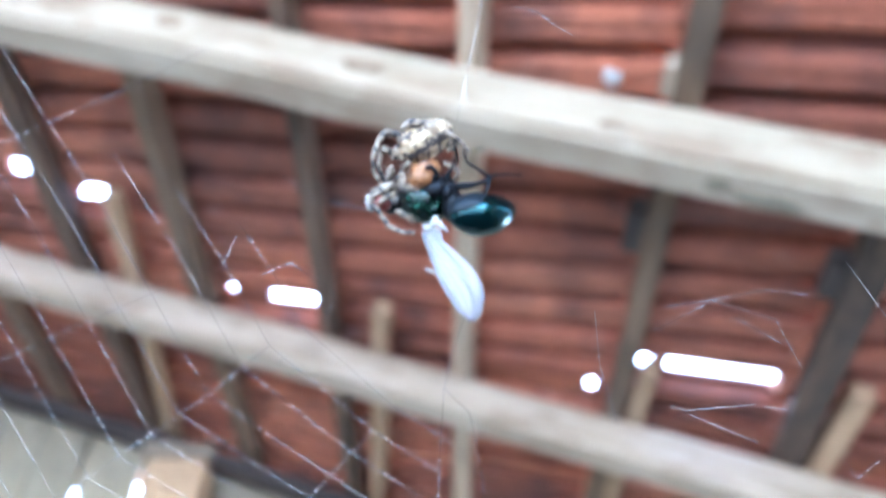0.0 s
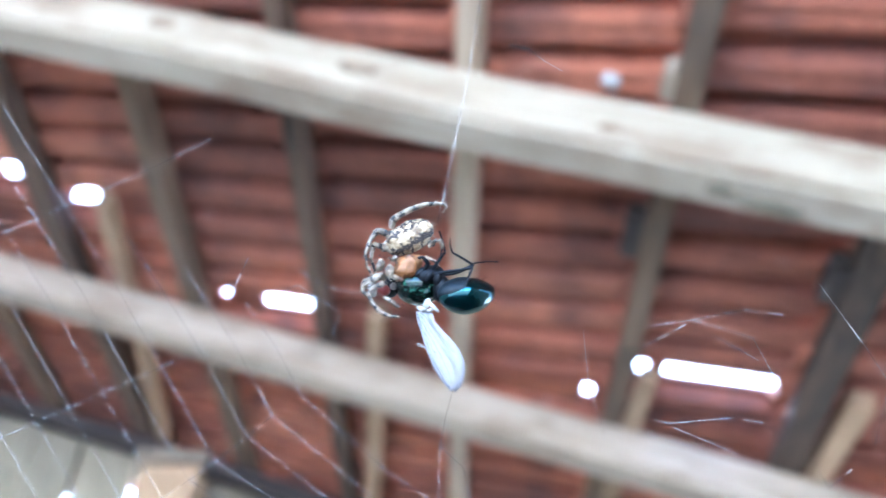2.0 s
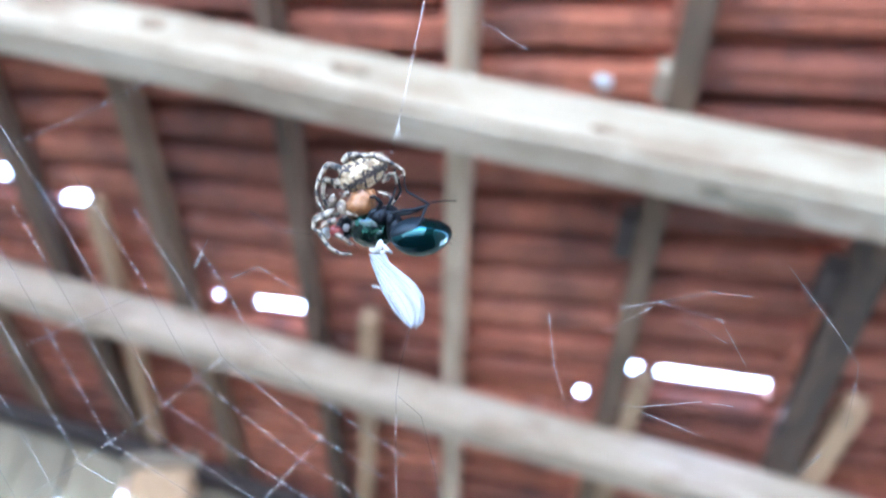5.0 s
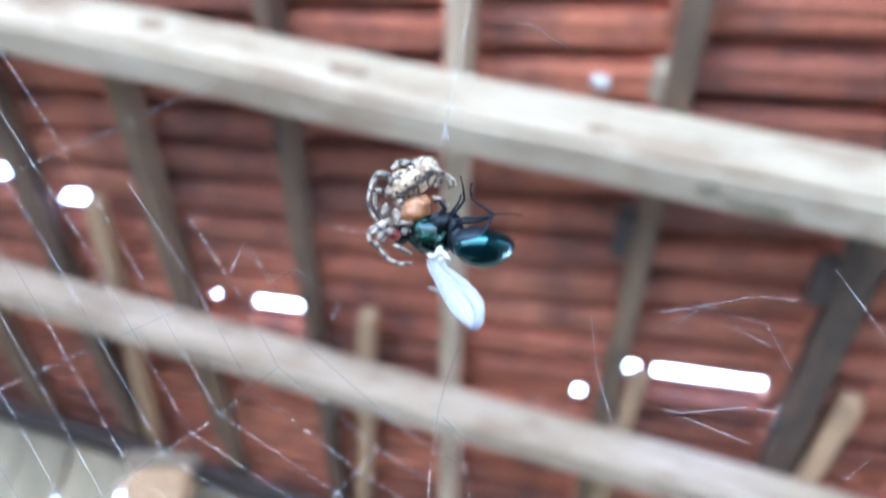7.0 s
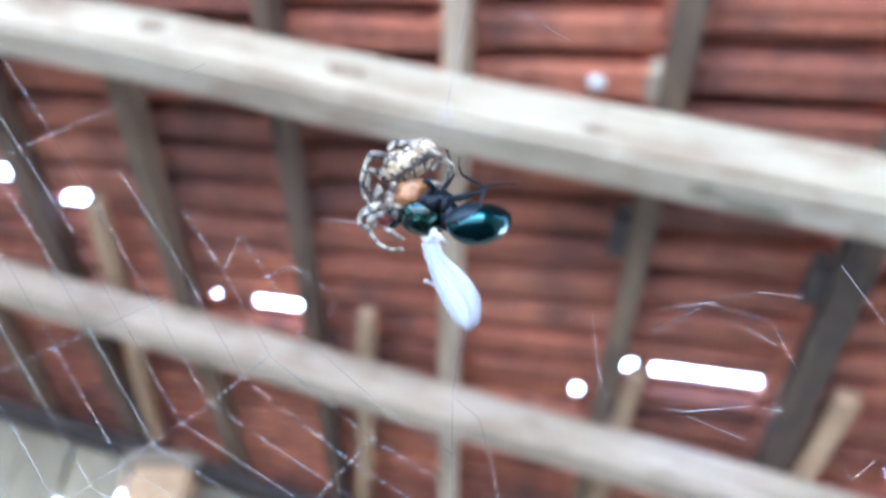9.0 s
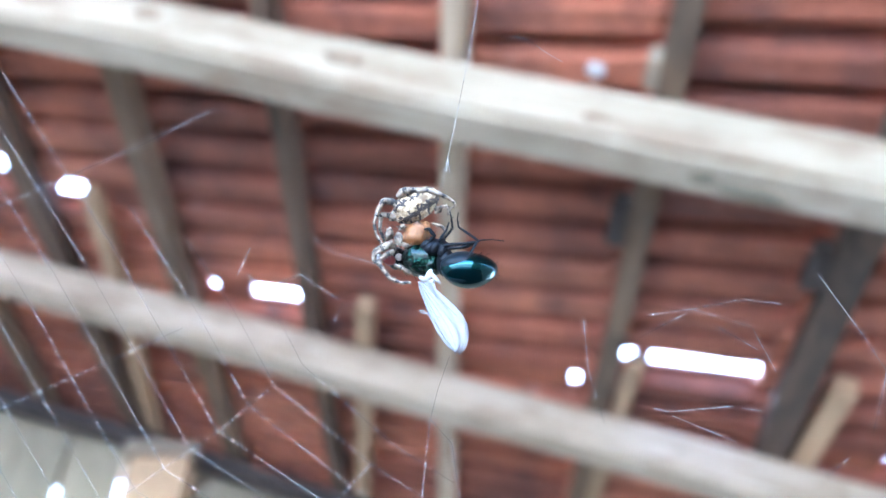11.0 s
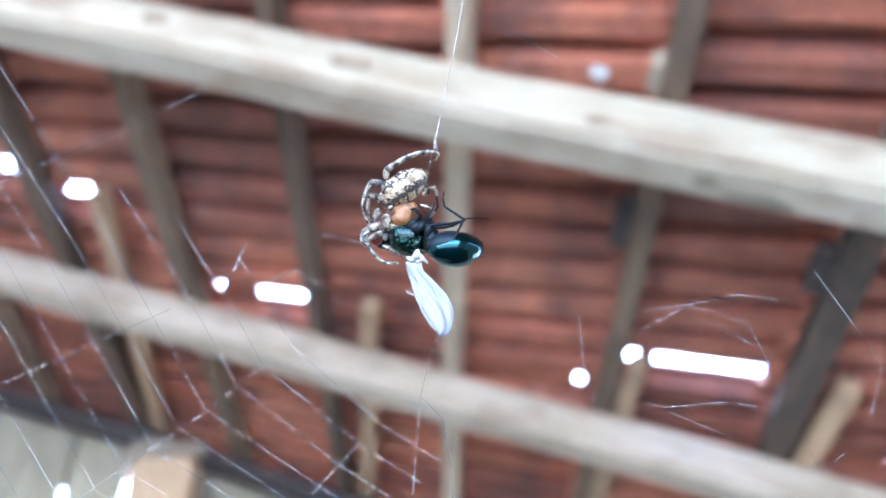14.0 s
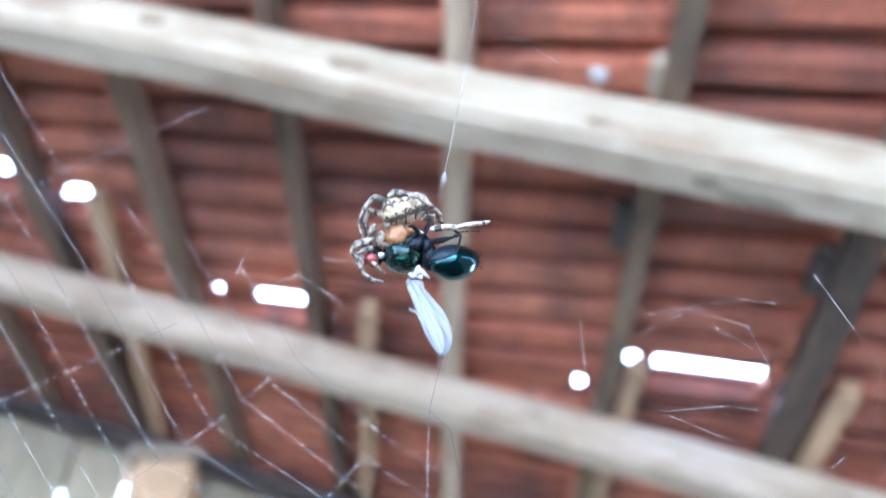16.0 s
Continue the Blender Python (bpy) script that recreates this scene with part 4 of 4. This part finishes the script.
SPIDER_ROWS = [
    (0, -0.00368, 0.03999, 1.64831, 43.98, 0.52, 2.19),
    (0.3, -0.00382, 0.04389, 1.64813, 44.23, -3.32, -0.59),
    (0.5, -0.00347, 0.04564, 1.64892, 44.39, -5.97, -4.22),
    (0.8, -0.00513, 0.04762, 1.65309, 44.17, -4.31, 0.91),
    (1, -0.00677, 0.05062, 1.65534, 44.17, 0.09, 1.63),
    (1.2, -0.00824, 0.05381, 1.65575, 44.06, 2.12, 3.41),
    (1.5, -0.00945, 0.05797, 1.65737, 44.00, 2.22, 3.68),
    (1.8, -0.00977, 0.06207, 1.66152, 44.05, 1.94, 2.97),
    (2, -0.00896, 0.06461, 1.66448, 44.08, 1.66, 2.80),
    (2.2, -0.01146, 0.06211, 1.66457, 44.11, 1.99, 2.80),
    (2.5, -0.01506, 0.05794, 1.66478, 44.13, 2.69, 3.60),
    (2.7, -0.01672, 0.05553, 1.66797, 44.11, 4.10, 2.42),
    (3, -0.01568, 0.05532, 1.67071, 44.13, 2.47, 3.21),
    (3.2, -0.01663, 0.05803, 1.67202, 44.19, 1.28, 3.18),
    (3.5, -0.01575, 0.06040, 1.67608, 44.39, -0.06, 0.48),
    (3.8, -0.01438, 0.05765, 1.67935, 44.50, -0.24, 1.84),
    (4, -0.01391, 0.05978, 1.67748, 44.64, 0.92, 1.43),
    (4.2, -0.01293, 0.06269, 1.67636, 44.64, 0.91, 1.42),
    (4.725, -0.01207, 0.06359, 1.67412, 44.64, 1.12, 1.64),
    (5.25, -0.01016, 0.06558, 1.66919, 44.64, 1.59, 2.13),
    (5.775, -0.00826, 0.06756, 1.66426, 44.64, 2.05, 2.62),
    (6.3, -0.00739, 0.06846, 1.66202, 44.64, 2.26, 2.85),
    (6.5, -0.00659, 0.06431, 1.66216, 44.57, 1.07, 1.68),
    (6.6, -0.00659, 0.06253, 1.66164, 44.60, 1.00, -0.44),
    (6.8, -0.00649, 0.06090, 1.66077, 44.73, 1.07, -1.21),
    (7, -0.00628, 0.05742, 1.66251, 44.53, -2.58, -2.13),
    (7.3, -0.00559, 0.05463, 1.65985, 44.62, 0.83, -1.47),
    (7.5, -0.00465, 0.05235, 1.65803, 44.52, 0.45, 1.01),
    (7.8, -0.00438, 0.05087, 1.65634, 44.91, 1.99, -5.41),
    (8, -0.00383, 0.04910, 1.65602, 44.55, -3.26, -2.74),
    (8.3, -0.00327, 0.05077, 1.65723, 44.76, 2.30, -0.47),
    (8.5, -0.00328, 0.05085, 1.65908, 44.51, 2.51, 2.88),
    (8.8, -0.00179, 0.04772, 1.65523, 44.34, -1.04, 2.96),
    (9, -0.00129, 0.04628, 1.65200, 44.46, -0.25, 0.24),
    (9.2, -0.00054, 0.04717, 1.65077, 44.40, 0.16, 0.62),
    (9.725, -0.00099, 0.04937, 1.65230, 44.28, 0.11, 0.54),
    (10.25, -0.00197, 0.05419, 1.65567, 44.02, -0.01, 0.36),
    (10.775, -0.00294, 0.05902, 1.65903, 43.75, -0.13, 0.17),
    (11.3, -0.00339, 0.06122, 1.66056, 43.63, -0.18, 0.09),
    (11.5, -0.00323, 0.05890, 1.66092, 43.57, -1.43, -1.11),
    (11.7, -0.00245, 0.05739, 1.66194, 43.44, 0.12, -3.32),
    (12, -0.00198, 0.06046, 1.66184, 43.51, 0.41, 0.73),
    (12.5, -0.00221, 0.05510, 1.65666, 43.52, -0.51, -0.01),
    (13, -0.00335, 0.06106, 1.65760, 43.60, -0.97, -0.27),
    (13.5, -0.00641, 0.05625, 1.65785, 43.64, -0.15, 0.53),
    (14, -0.00611, 0.04891, 1.65464, 43.78, -0.27, 0.32),
    (14.5, -0.00393, 0.05180, 1.65425, 43.87, 1.22, 1.96),
    (15, -0.00382, 0.04825, 1.65569, 44.32, -7.26, -6.32),
    (15.2, -0.00548, 0.05030, 1.65952, 44.13, -2.58, -6.50),
    (15.4, -0.00645, 0.05652, 1.66260, 44.14, -2.58, -7.99),
    (15.5, -0.00664, 0.05858, 1.66343, 44.12, -6.27, -5.58),
    (15.6, -0.00725, 0.06030, 1.66139, 44.27, -0.10, -6.61),
    (15.8, -0.00701, 0.05895, 1.66082, 44.29, 7.50, 0.27),
    (16, -0.00611, 0.05543, 1.66036, 44.62, 8.73, 9.01),
]
LINE_ROWS = [
    (0, -0.00368, 0.03999, 1.64831, 44.03, 0.49, 2.17),
    (0.3, -0.00413, 0.04376, 1.64831, 44.23, 0.45, 2.09),
    (0.5, -0.00410, 0.04537, 1.64921, 44.37, 0.42, 2.05),
    (0.8, -0.00541, 0.04757, 1.65333, 44.43, 0.45, 2.03),
    (1, -0.00680, 0.05061, 1.65537, 44.48, 0.47, 2.02),
    (1.2, -0.00810, 0.05390, 1.65569, 44.43, 0.46, 2.00),
    (1.5, -0.00929, 0.05808, 1.65730, 44.36, 0.44, 1.97),
    (1.8, -0.00966, 0.06214, 1.66147, 44.34, 0.58, 1.90),
    (2, -0.00887, 0.06467, 1.66445, 44.33, 0.67, 1.86),
    (2.2, -0.01135, 0.06217, 1.66451, 44.26, 0.71, 1.81),
    (2.5, -0.01488, 0.05804, 1.66469, 44.17, 0.77, 1.74),
    (2.7, -0.01654, 0.05557, 1.66781, 44.14, 0.80, 1.70),
    (3, -0.01553, 0.05540, 1.67063, 44.09, 0.84, 1.64),
    (3.2, -0.01653, 0.05811, 1.67200, 44.17, 0.94, 1.62),
    (3.5, -0.01585, 0.06034, 1.67613, 44.30, 1.08, 1.59),
    (3.8, -0.01442, 0.05766, 1.67941, 44.41, 1.09, 1.59),
    (4, -0.01393, 0.05976, 1.67749, 44.49, 1.10, 1.60),
    (4.2, -0.01295, 0.06268, 1.67636, 44.48, 1.08, 1.59),
    (4.725, -0.01206, 0.06359, 1.67411, 44.47, 1.06, 1.59),
    (5.25, -0.01011, 0.06560, 1.66915, 44.46, 1.02, 1.57),
    (5.775, -0.00816, 0.06760, 1.66419, 44.44, 0.98, 1.56),
    (6.3, -0.00727, 0.06852, 1.66194, 44.43, 0.96, 1.55),
    (6.5, -0.00658, 0.06431, 1.66215, 44.43, 0.94, 1.55),
    (6.6, -0.00669, 0.06243, 1.66163, 44.43, 0.98, 1.54),
    (6.8, -0.00663, 0.06075, 1.66076, 44.44, 1.05, 1.52),
    (7, -0.00664, 0.05725, 1.66268, 44.45, 1.12, 1.50),
    (7.3, -0.00576, 0.05447, 1.65985, 44.41, 1.04, 1.52),
    (7.5, -0.00470, 0.05231, 1.65805, 44.38, 0.99, 1.54),
    (7.8, -0.00471, 0.05052, 1.65627, 44.44, 1.05, 1.53),
    (8, -0.00425, 0.04890, 1.65622, 44.48, 1.09, 1.53),
    (8.3, -0.00333, 0.05065, 1.65715, 44.43, 1.11, 1.53),
    (8.5, -0.00315, 0.05092, 1.65900, 44.39, 1.13, 1.53),
    (8.8, -0.00182, 0.04779, 1.65534, 44.43, 1.14, 1.57),
    (9, -0.00142, 0.04621, 1.65207, 44.45, 1.14, 1.61),
    (9.2, -0.00064, 0.04712, 1.65082, 44.38, 1.17, 1.61),
    (9.725, -0.00109, 0.04931, 1.65235, 44.27, 1.21, 1.61),
    (10.25, -0.00209, 0.05413, 1.65573, 44.01, 1.31, 1.63),
    (10.775, -0.00308, 0.05895, 1.65911, 43.76, 1.41, 1.64),
    (11.3, -0.00354, 0.06114, 1.66065, 43.65, 1.45, 1.64),
    (11.5, -0.00351, 0.05877, 1.66106, 43.57, 1.48, 1.65),
    (11.7, -0.00277, 0.05715, 1.66202, 43.55, 1.47, 1.68),
    (12, -0.00208, 0.06041, 1.66190, 43.50, 1.46, 1.72),
    (12.5, -0.00237, 0.05502, 1.65675, 43.54, 1.30, 1.70),
    (13, -0.00355, 0.06096, 1.65771, 43.68, 1.24, 1.84),
    (13.5, -0.00653, 0.05619, 1.65792, 43.62, 1.20, 1.81),
    (14, -0.00626, 0.04883, 1.65472, 43.79, 1.26, 1.79),
    (14.5, -0.00392, 0.05180, 1.65424, 43.83, 1.15, 1.90),
    (15, -0.00465, 0.04789, 1.65606, 43.99, 1.23, 1.92),
    (15.2, -0.00610, 0.04991, 1.65970, 43.95, 1.29, 1.87),
    (15.4, -0.00715, 0.05608, 1.66278, 43.92, 1.35, 1.82),
    (15.5, -0.00739, 0.05825, 1.66378, 43.91, 1.38, 1.80),
    (15.6, -0.00776, 0.05990, 1.66145, 43.90, 1.37, 1.80),
    (15.8, -0.00684, 0.05886, 1.66048, 43.90, 1.36, 1.79),
    (16, -0.00548, 0.05583, 1.65994, 43.90, 1.34, 1.79),
]
# seconds, tilt and swing of the wings, degrees
WING_ROWS = [
    (0, -15.0, -12.6),
    (0.5, -8.1, -7.7),
    (1, -9.5, -4.3),
    (1.5, -13.5, -3.4),
    (2, -16.3, -6.5),
    (2.5, -19.6, -9.7),
    (3, -20.6, -7.4),
    (3.5, -24.9, -9.6),
    (4, -20.7, -7.0),
    (4.2, -16.9, -9.4),
    (6.3, -19.5, -22.9),
    (6.5, -20.1, -27.2),
    (7, -22.9, -21.7),
    (7.5, -22.8, -28.3),
    (8, -18.1, -18.8),
    (8.5, -14.2, -16.8),
    (9, -14.6, -9.2),
    (9.2, -12.0, -12.3),
    (11.3, -15.2, -15.0),
    (11.5, -19.4, -14.0),
    (12, -18.7, -12.0),
    (12.5, -21.3, -9.0),
    (13, -12.4, -10.1),
    (13.5, -13.0, -13.4),
    (14, -15.4, -11.6),
    (14.5, -17.8, -10.2),
    (15, -18.0, 1.5),
    (15.5, -18.8, -1.6),
    (16, -17.2, 0.4),
]
WEB_ROWS = [
    (0, -0.00191, 0.04556, 1.64660, 44.02, -0.65, 0.27),
    (0.3, -0.00074, 0.04916, 1.64545, 44.22, -0.68, 0.19),
    (0.5, -0.00076, 0.05010, 1.64617, 44.36, -0.71, 0.14),
    (0.8, -0.00284, 0.05151, 1.64972, 44.43, -0.68, 0.12),
    (1, -0.00415, 0.05327, 1.65124, 44.47, -0.66, 0.10),
    (1.2, -0.00522, 0.05449, 1.65156, 44.42, -0.67, 0.09),
    (1.5, -0.00673, 0.05740, 1.65094, 44.35, -0.69, 0.06),
    (1.8, -0.00655, 0.06173, 1.65519, 44.33, -0.55, -0.01),
    (2, -0.00628, 0.06449, 1.65815, 44.31, -0.46, -0.05),
    (2.2, -0.00881, 0.06255, 1.65855, 44.25, -0.42, -0.10),
    (2.5, -0.01249, 0.05940, 1.65940, 44.15, -0.36, -0.17),
    (2.7, -0.01399, 0.05779, 1.66353, 44.12, -0.34, -0.21),
    (3, -0.01328, 0.05832, 1.66669, 44.07, -0.30, -0.27),
    (3.2, -0.01443, 0.06082, 1.66914, 44.15, -0.20, -0.29),
    (3.5, -0.01315, 0.06432, 1.67304, 44.27, -0.05, -0.32),
    (3.8, -0.01158, 0.06146, 1.67668, 44.38, -0.04, -0.32),
    (4, -0.01124, 0.06384, 1.67472, 44.46, -0.03, -0.32),
    (4.2, -0.01032, 0.06597, 1.67206, 44.45, -0.04, -0.32),
    (4.725, -0.00947, 0.06616, 1.66942, 44.45, -0.06, -0.33),
    (5.25, -0.00761, 0.06658, 1.66360, 44.43, -0.11, -0.34),
    (5.775, -0.00574, 0.06701, 1.65779, 44.41, -0.15, -0.35),
    (6.3, -0.00490, 0.06720, 1.65515, 44.41, -0.17, -0.36),
    (6.5, -0.00423, 0.06411, 1.65560, 44.40, -0.19, -0.36),
    (6.6, -0.00379, 0.06337, 1.65609, 44.41, -0.15, -0.37),
    (6.8, -0.00390, 0.06259, 1.65635, 44.42, -0.08, -0.39),
    (7, -0.00332, 0.06004, 1.65840, 44.43, -0.01, -0.41),
    (7.3, -0.00321, 0.05686, 1.65559, 44.38, -0.09, -0.39),
    (7.5, -0.00220, 0.05478, 1.65369, 44.36, -0.14, -0.38),
    (7.8, -0.00212, 0.05386, 1.65271, 44.42, -0.08, -0.38),
    (8, -0.00091, 0.05255, 1.65276, 44.46, -0.04, -0.39),
    (8.3, -0.00107, 0.05373, 1.65347, 44.40, -0.01, -0.38),
    (8.5, -0.00104, 0.05359, 1.65488, 44.36, 0.00, -0.38),
    (8.8, 0.00085, 0.05098, 1.65228, 44.40, 0.01, -0.34),
    (9, 0.00143, 0.05040, 1.64936, 44.42, 0.02, -0.31),
    (9.2, 0.00209, 0.05164, 1.64842, 44.35, 0.04, -0.30),
    (9.725, 0.00158, 0.05299, 1.64917, 44.24, 0.08, -0.29),
    (10.25, 0.00044, 0.05594, 1.65080, 43.98, 0.17, -0.28),
    (10.775, -0.00070, 0.05890, 1.65244, 43.72, 0.25, -0.26),
    (11.3, -0.00121, 0.06024, 1.65318, 43.61, 0.29, -0.25),
    (11.5, -0.00089, 0.05894, 1.65421, 43.53, 0.32, -0.25),
    (11.7, -0.00046, 0.05858, 1.65474, 43.51, 0.31, -0.22),
    (12, 0.00027, 0.05932, 1.65417, 43.46, 0.30, -0.17),
    (12.5, 0.00013, 0.05419, 1.64920, 43.50, 0.14, -0.19),
    (13, -0.00105, 0.05887, 1.64838, 43.65, 0.09, -0.06),
    (13.5, -0.00410, 0.05374, 1.64879, 43.59, 0.04, -0.09),
    (14, -0.00384, 0.04817, 1.64713, 43.76, 0.11, -0.11),
    (14.5, -0.00160, 0.04993, 1.64607, 43.80, -0.00, 0.00),
    (15, -0.00093, 0.04789, 1.64868, 43.95, 0.09, 0.01),
    (15.2, -0.00266, 0.05027, 1.65283, 43.92, 0.15, -0.03),
    (15.4, -0.00393, 0.05482, 1.65471, 43.89, 0.20, -0.08),
    (15.5, -0.00417, 0.05705, 1.65570, 43.87, 0.23, -0.10),
    (15.6, -0.00441, 0.05816, 1.65340, 43.87, 0.22, -0.11),
    (15.8, -0.00449, 0.05657, 1.65278, 43.87, 0.21, -0.11),
    (16, -0.00348, 0.05410, 1.65306, 43.86, 0.20, -0.11),
]
LOOSE_ROWS = [
    (0, -0.00168, 0.04856, 1.64710, 44.02, -0.65, 0.27),
    (0.3, -0.00092, 0.05049, 1.64769, 44.22, -0.68, 0.19),
    (0.5, -0.00066, 0.05132, 1.64855, 44.36, -0.71, 0.14),
    (0.8, -0.00219, 0.05292, 1.65195, 44.43, -0.68, 0.12),
    (1, -0.00319, 0.05424, 1.65396, 44.47, -0.66, 0.10),
    (1.2, -0.00390, 0.05510, 1.65471, 44.42, -0.67, 0.09),
    (1.5, -0.00494, 0.05672, 1.65549, 44.35, -0.69, 0.06),
    (1.8, -0.00538, 0.06164, 1.65912, 44.33, -0.55, -0.01),
    (2, -0.00563, 0.06488, 1.66158, 44.31, -0.46, -0.05),
    (2.2, -0.00766, 0.06372, 1.66114, 44.25, -0.42, -0.10),
    (2.5, -0.01068, 0.06192, 1.66057, 44.15, -0.36, -0.17),
    (2.7, -0.01111, 0.06174, 1.66320, 44.12, -0.34, -0.21),
    (3, -0.01084, 0.06239, 1.66619, 44.07, -0.30, -0.27),
    (3.2, -0.01168, 0.06530, 1.66820, 44.15, -0.20, -0.29),
    (3.5, -0.01201, 0.06959, 1.67127, 44.27, -0.05, -0.32),
    (3.8, -0.01053, 0.06868, 1.67293, 44.38, -0.04, -0.32),
    (4, -0.00975, 0.06941, 1.67267, 44.46, -0.03, -0.32),
    (4.2, -0.00908, 0.07001, 1.67162, 44.45, -0.04, -0.32),
    (4.725, -0.00820, 0.06938, 1.66984, 44.45, -0.06, -0.33),
    (5.25, -0.00626, 0.06799, 1.66593, 44.43, -0.11, -0.34),
    (5.775, -0.00431, 0.06660, 1.66202, 44.41, -0.15, -0.35),
    (6.3, -0.00343, 0.06596, 1.66024, 44.41, -0.17, -0.36),
    (6.5, -0.00285, 0.06414, 1.65938, 44.40, -0.19, -0.36),
    (6.6, -0.00284, 0.06378, 1.65945, 44.41, -0.15, -0.37),
    (6.8, -0.00314, 0.06329, 1.65936, 44.42, -0.08, -0.39),
    (7, -0.00322, 0.06224, 1.65983, 44.43, -0.01, -0.41),
    (7.3, -0.00220, 0.05865, 1.65745, 44.38, -0.09, -0.39),
    (7.5, -0.00124, 0.05626, 1.65586, 44.36, -0.14, -0.38),
    (7.8, -0.00081, 0.05576, 1.65443, 44.42, -0.08, -0.38),
    (8, -0.00017, 0.05520, 1.65369, 44.46, -0.04, -0.39),
    (8.3, -0.00024, 0.05566, 1.65516, 44.40, -0.01, -0.38),
    (8.5, -0.00024, 0.05567, 1.65643, 44.36, 0.00, -0.38),
    (8.8, 0.00110, 0.05387, 1.65296, 44.40, 0.01, -0.34),
    (9, 0.00178, 0.05304, 1.65028, 44.42, 0.02, -0.31),
    (9.2, 0.00186, 0.05360, 1.65003, 44.35, 0.04, -0.30),
    (9.725, 0.00149, 0.05487, 1.65088, 44.24, 0.08, -0.29),
    (10.25, 0.00067, 0.05768, 1.65276, 43.98, 0.17, -0.28),
    (10.775, -0.00014, 0.06048, 1.65463, 43.72, 0.25, -0.26),
    (11.3, -0.00051, 0.06176, 1.65549, 43.61, 0.29, -0.25),
    (11.5, -0.00055, 0.06128, 1.65562, 43.53, 0.32, -0.25),
    (11.7, -0.00014, 0.06107, 1.65600, 43.51, 0.31, -0.22),
    (12, 0.00052, 0.06116, 1.65615, 43.46, 0.30, -0.17),
    (12.5, 0.00046, 0.05568, 1.65153, 43.50, 0.14, -0.19),
    (13, 0.00006, 0.06013, 1.65103, 43.65, 0.09, -0.06),
    (13.5, -0.00249, 0.05472, 1.65174, 43.59, 0.04, -0.09),
    (14, -0.00257, 0.05036, 1.64872, 43.76, 0.11, -0.11),
    (14.5, 0.00000, 0.05148, 1.64837, 43.80, -0.00, 0.00),
    (15, -0.00003, 0.05088, 1.64943, 43.95, 0.09, 0.01),
    (15.2, -0.00163, 0.05379, 1.65304, 43.92, 0.15, -0.03),
    (15.4, -0.00309, 0.05738, 1.65594, 43.89, 0.20, -0.08),
    (15.5, -0.00370, 0.05916, 1.65740, 43.87, 0.23, -0.10),
    (15.6, -0.00357, 0.05901, 1.65641, 43.87, 0.22, -0.11),
    (15.8, -0.00319, 0.05753, 1.65567, 43.87, 0.21, -0.11),
    (16, -0.00247, 0.05577, 1.65521, 43.86, 0.20, -0.11),
]


def motions():
    for thing, rows in ((FLY, FLY_ROWS), (TAIL, FLY_ROWS), (SPIDER, SPIDER_ROWS), (LINE, LINE_ROWS), (WEB, WEB_ROWS), (LOOSE, LOOSE_ROWS)):
        walk(thing, [(t, pose(*p)) for t, *p in rows])
    for wing in WINGS:
        walk(wing, [(t, pose(HINGE[0] * MM, HINGE[1] * MM, HINGE[2] * MM, a, b, 0)) for t, a, b in WING_ROWS])
    # the leg that holds the line folds down on the abdomen and rises again
    walk(RAISED, [(t, pose(*(k * MM for k in RAISED_ROOT), 0, a, 0)) for t, a in (
        (0.0, 44), (0.5, 24), (1.0, 36), (1.5, 0), (2.0, 0), (2.5, 10), (3.0, 10), (3.5, 30), (4.0, 34), (6.3, 34), (7.0, 42), (9.2, 42),
        (11.5, 30), (12.5, 22), (13.0, 15), (13.5, 4), (14.0, 0), (14.6, 2), (15.0, 36), (16.0, 36))])
    # the hind leg unfolds and reaches out
    knee = (0.0023, 0, 0)
    hid, out = (0.0002, 0.0009, -0.0004), (0.0026, -0.0009, -0.0012)
    walk(REACH, [(0.0, pose(*hid, 0, 165, 0)), (14.9, pose(*hid, 0, 165, 0))] +
         [(t, pose(*out, 0, a, 0)) for t, a in ((15.05, 70), (15.2, -8), (15.3, -22), (15.4, -26), (15.5, -45), (15.6, -60), (15.65, -45), (15.7, -28), (15.8, -18), (16.0, -17))])
    walk(SHIN, [(t, pose(*knee, 0, a, 0)) for t, a in ((0.0, 150), (14.9, 150), (15.05, 80), (15.2, 4), (15.3, 50), (15.4, 46), (15.5, 132), (15.6, 150), (15.65, 75), (15.7, 4), (15.8, 10), (16.0, -2))])


motions()
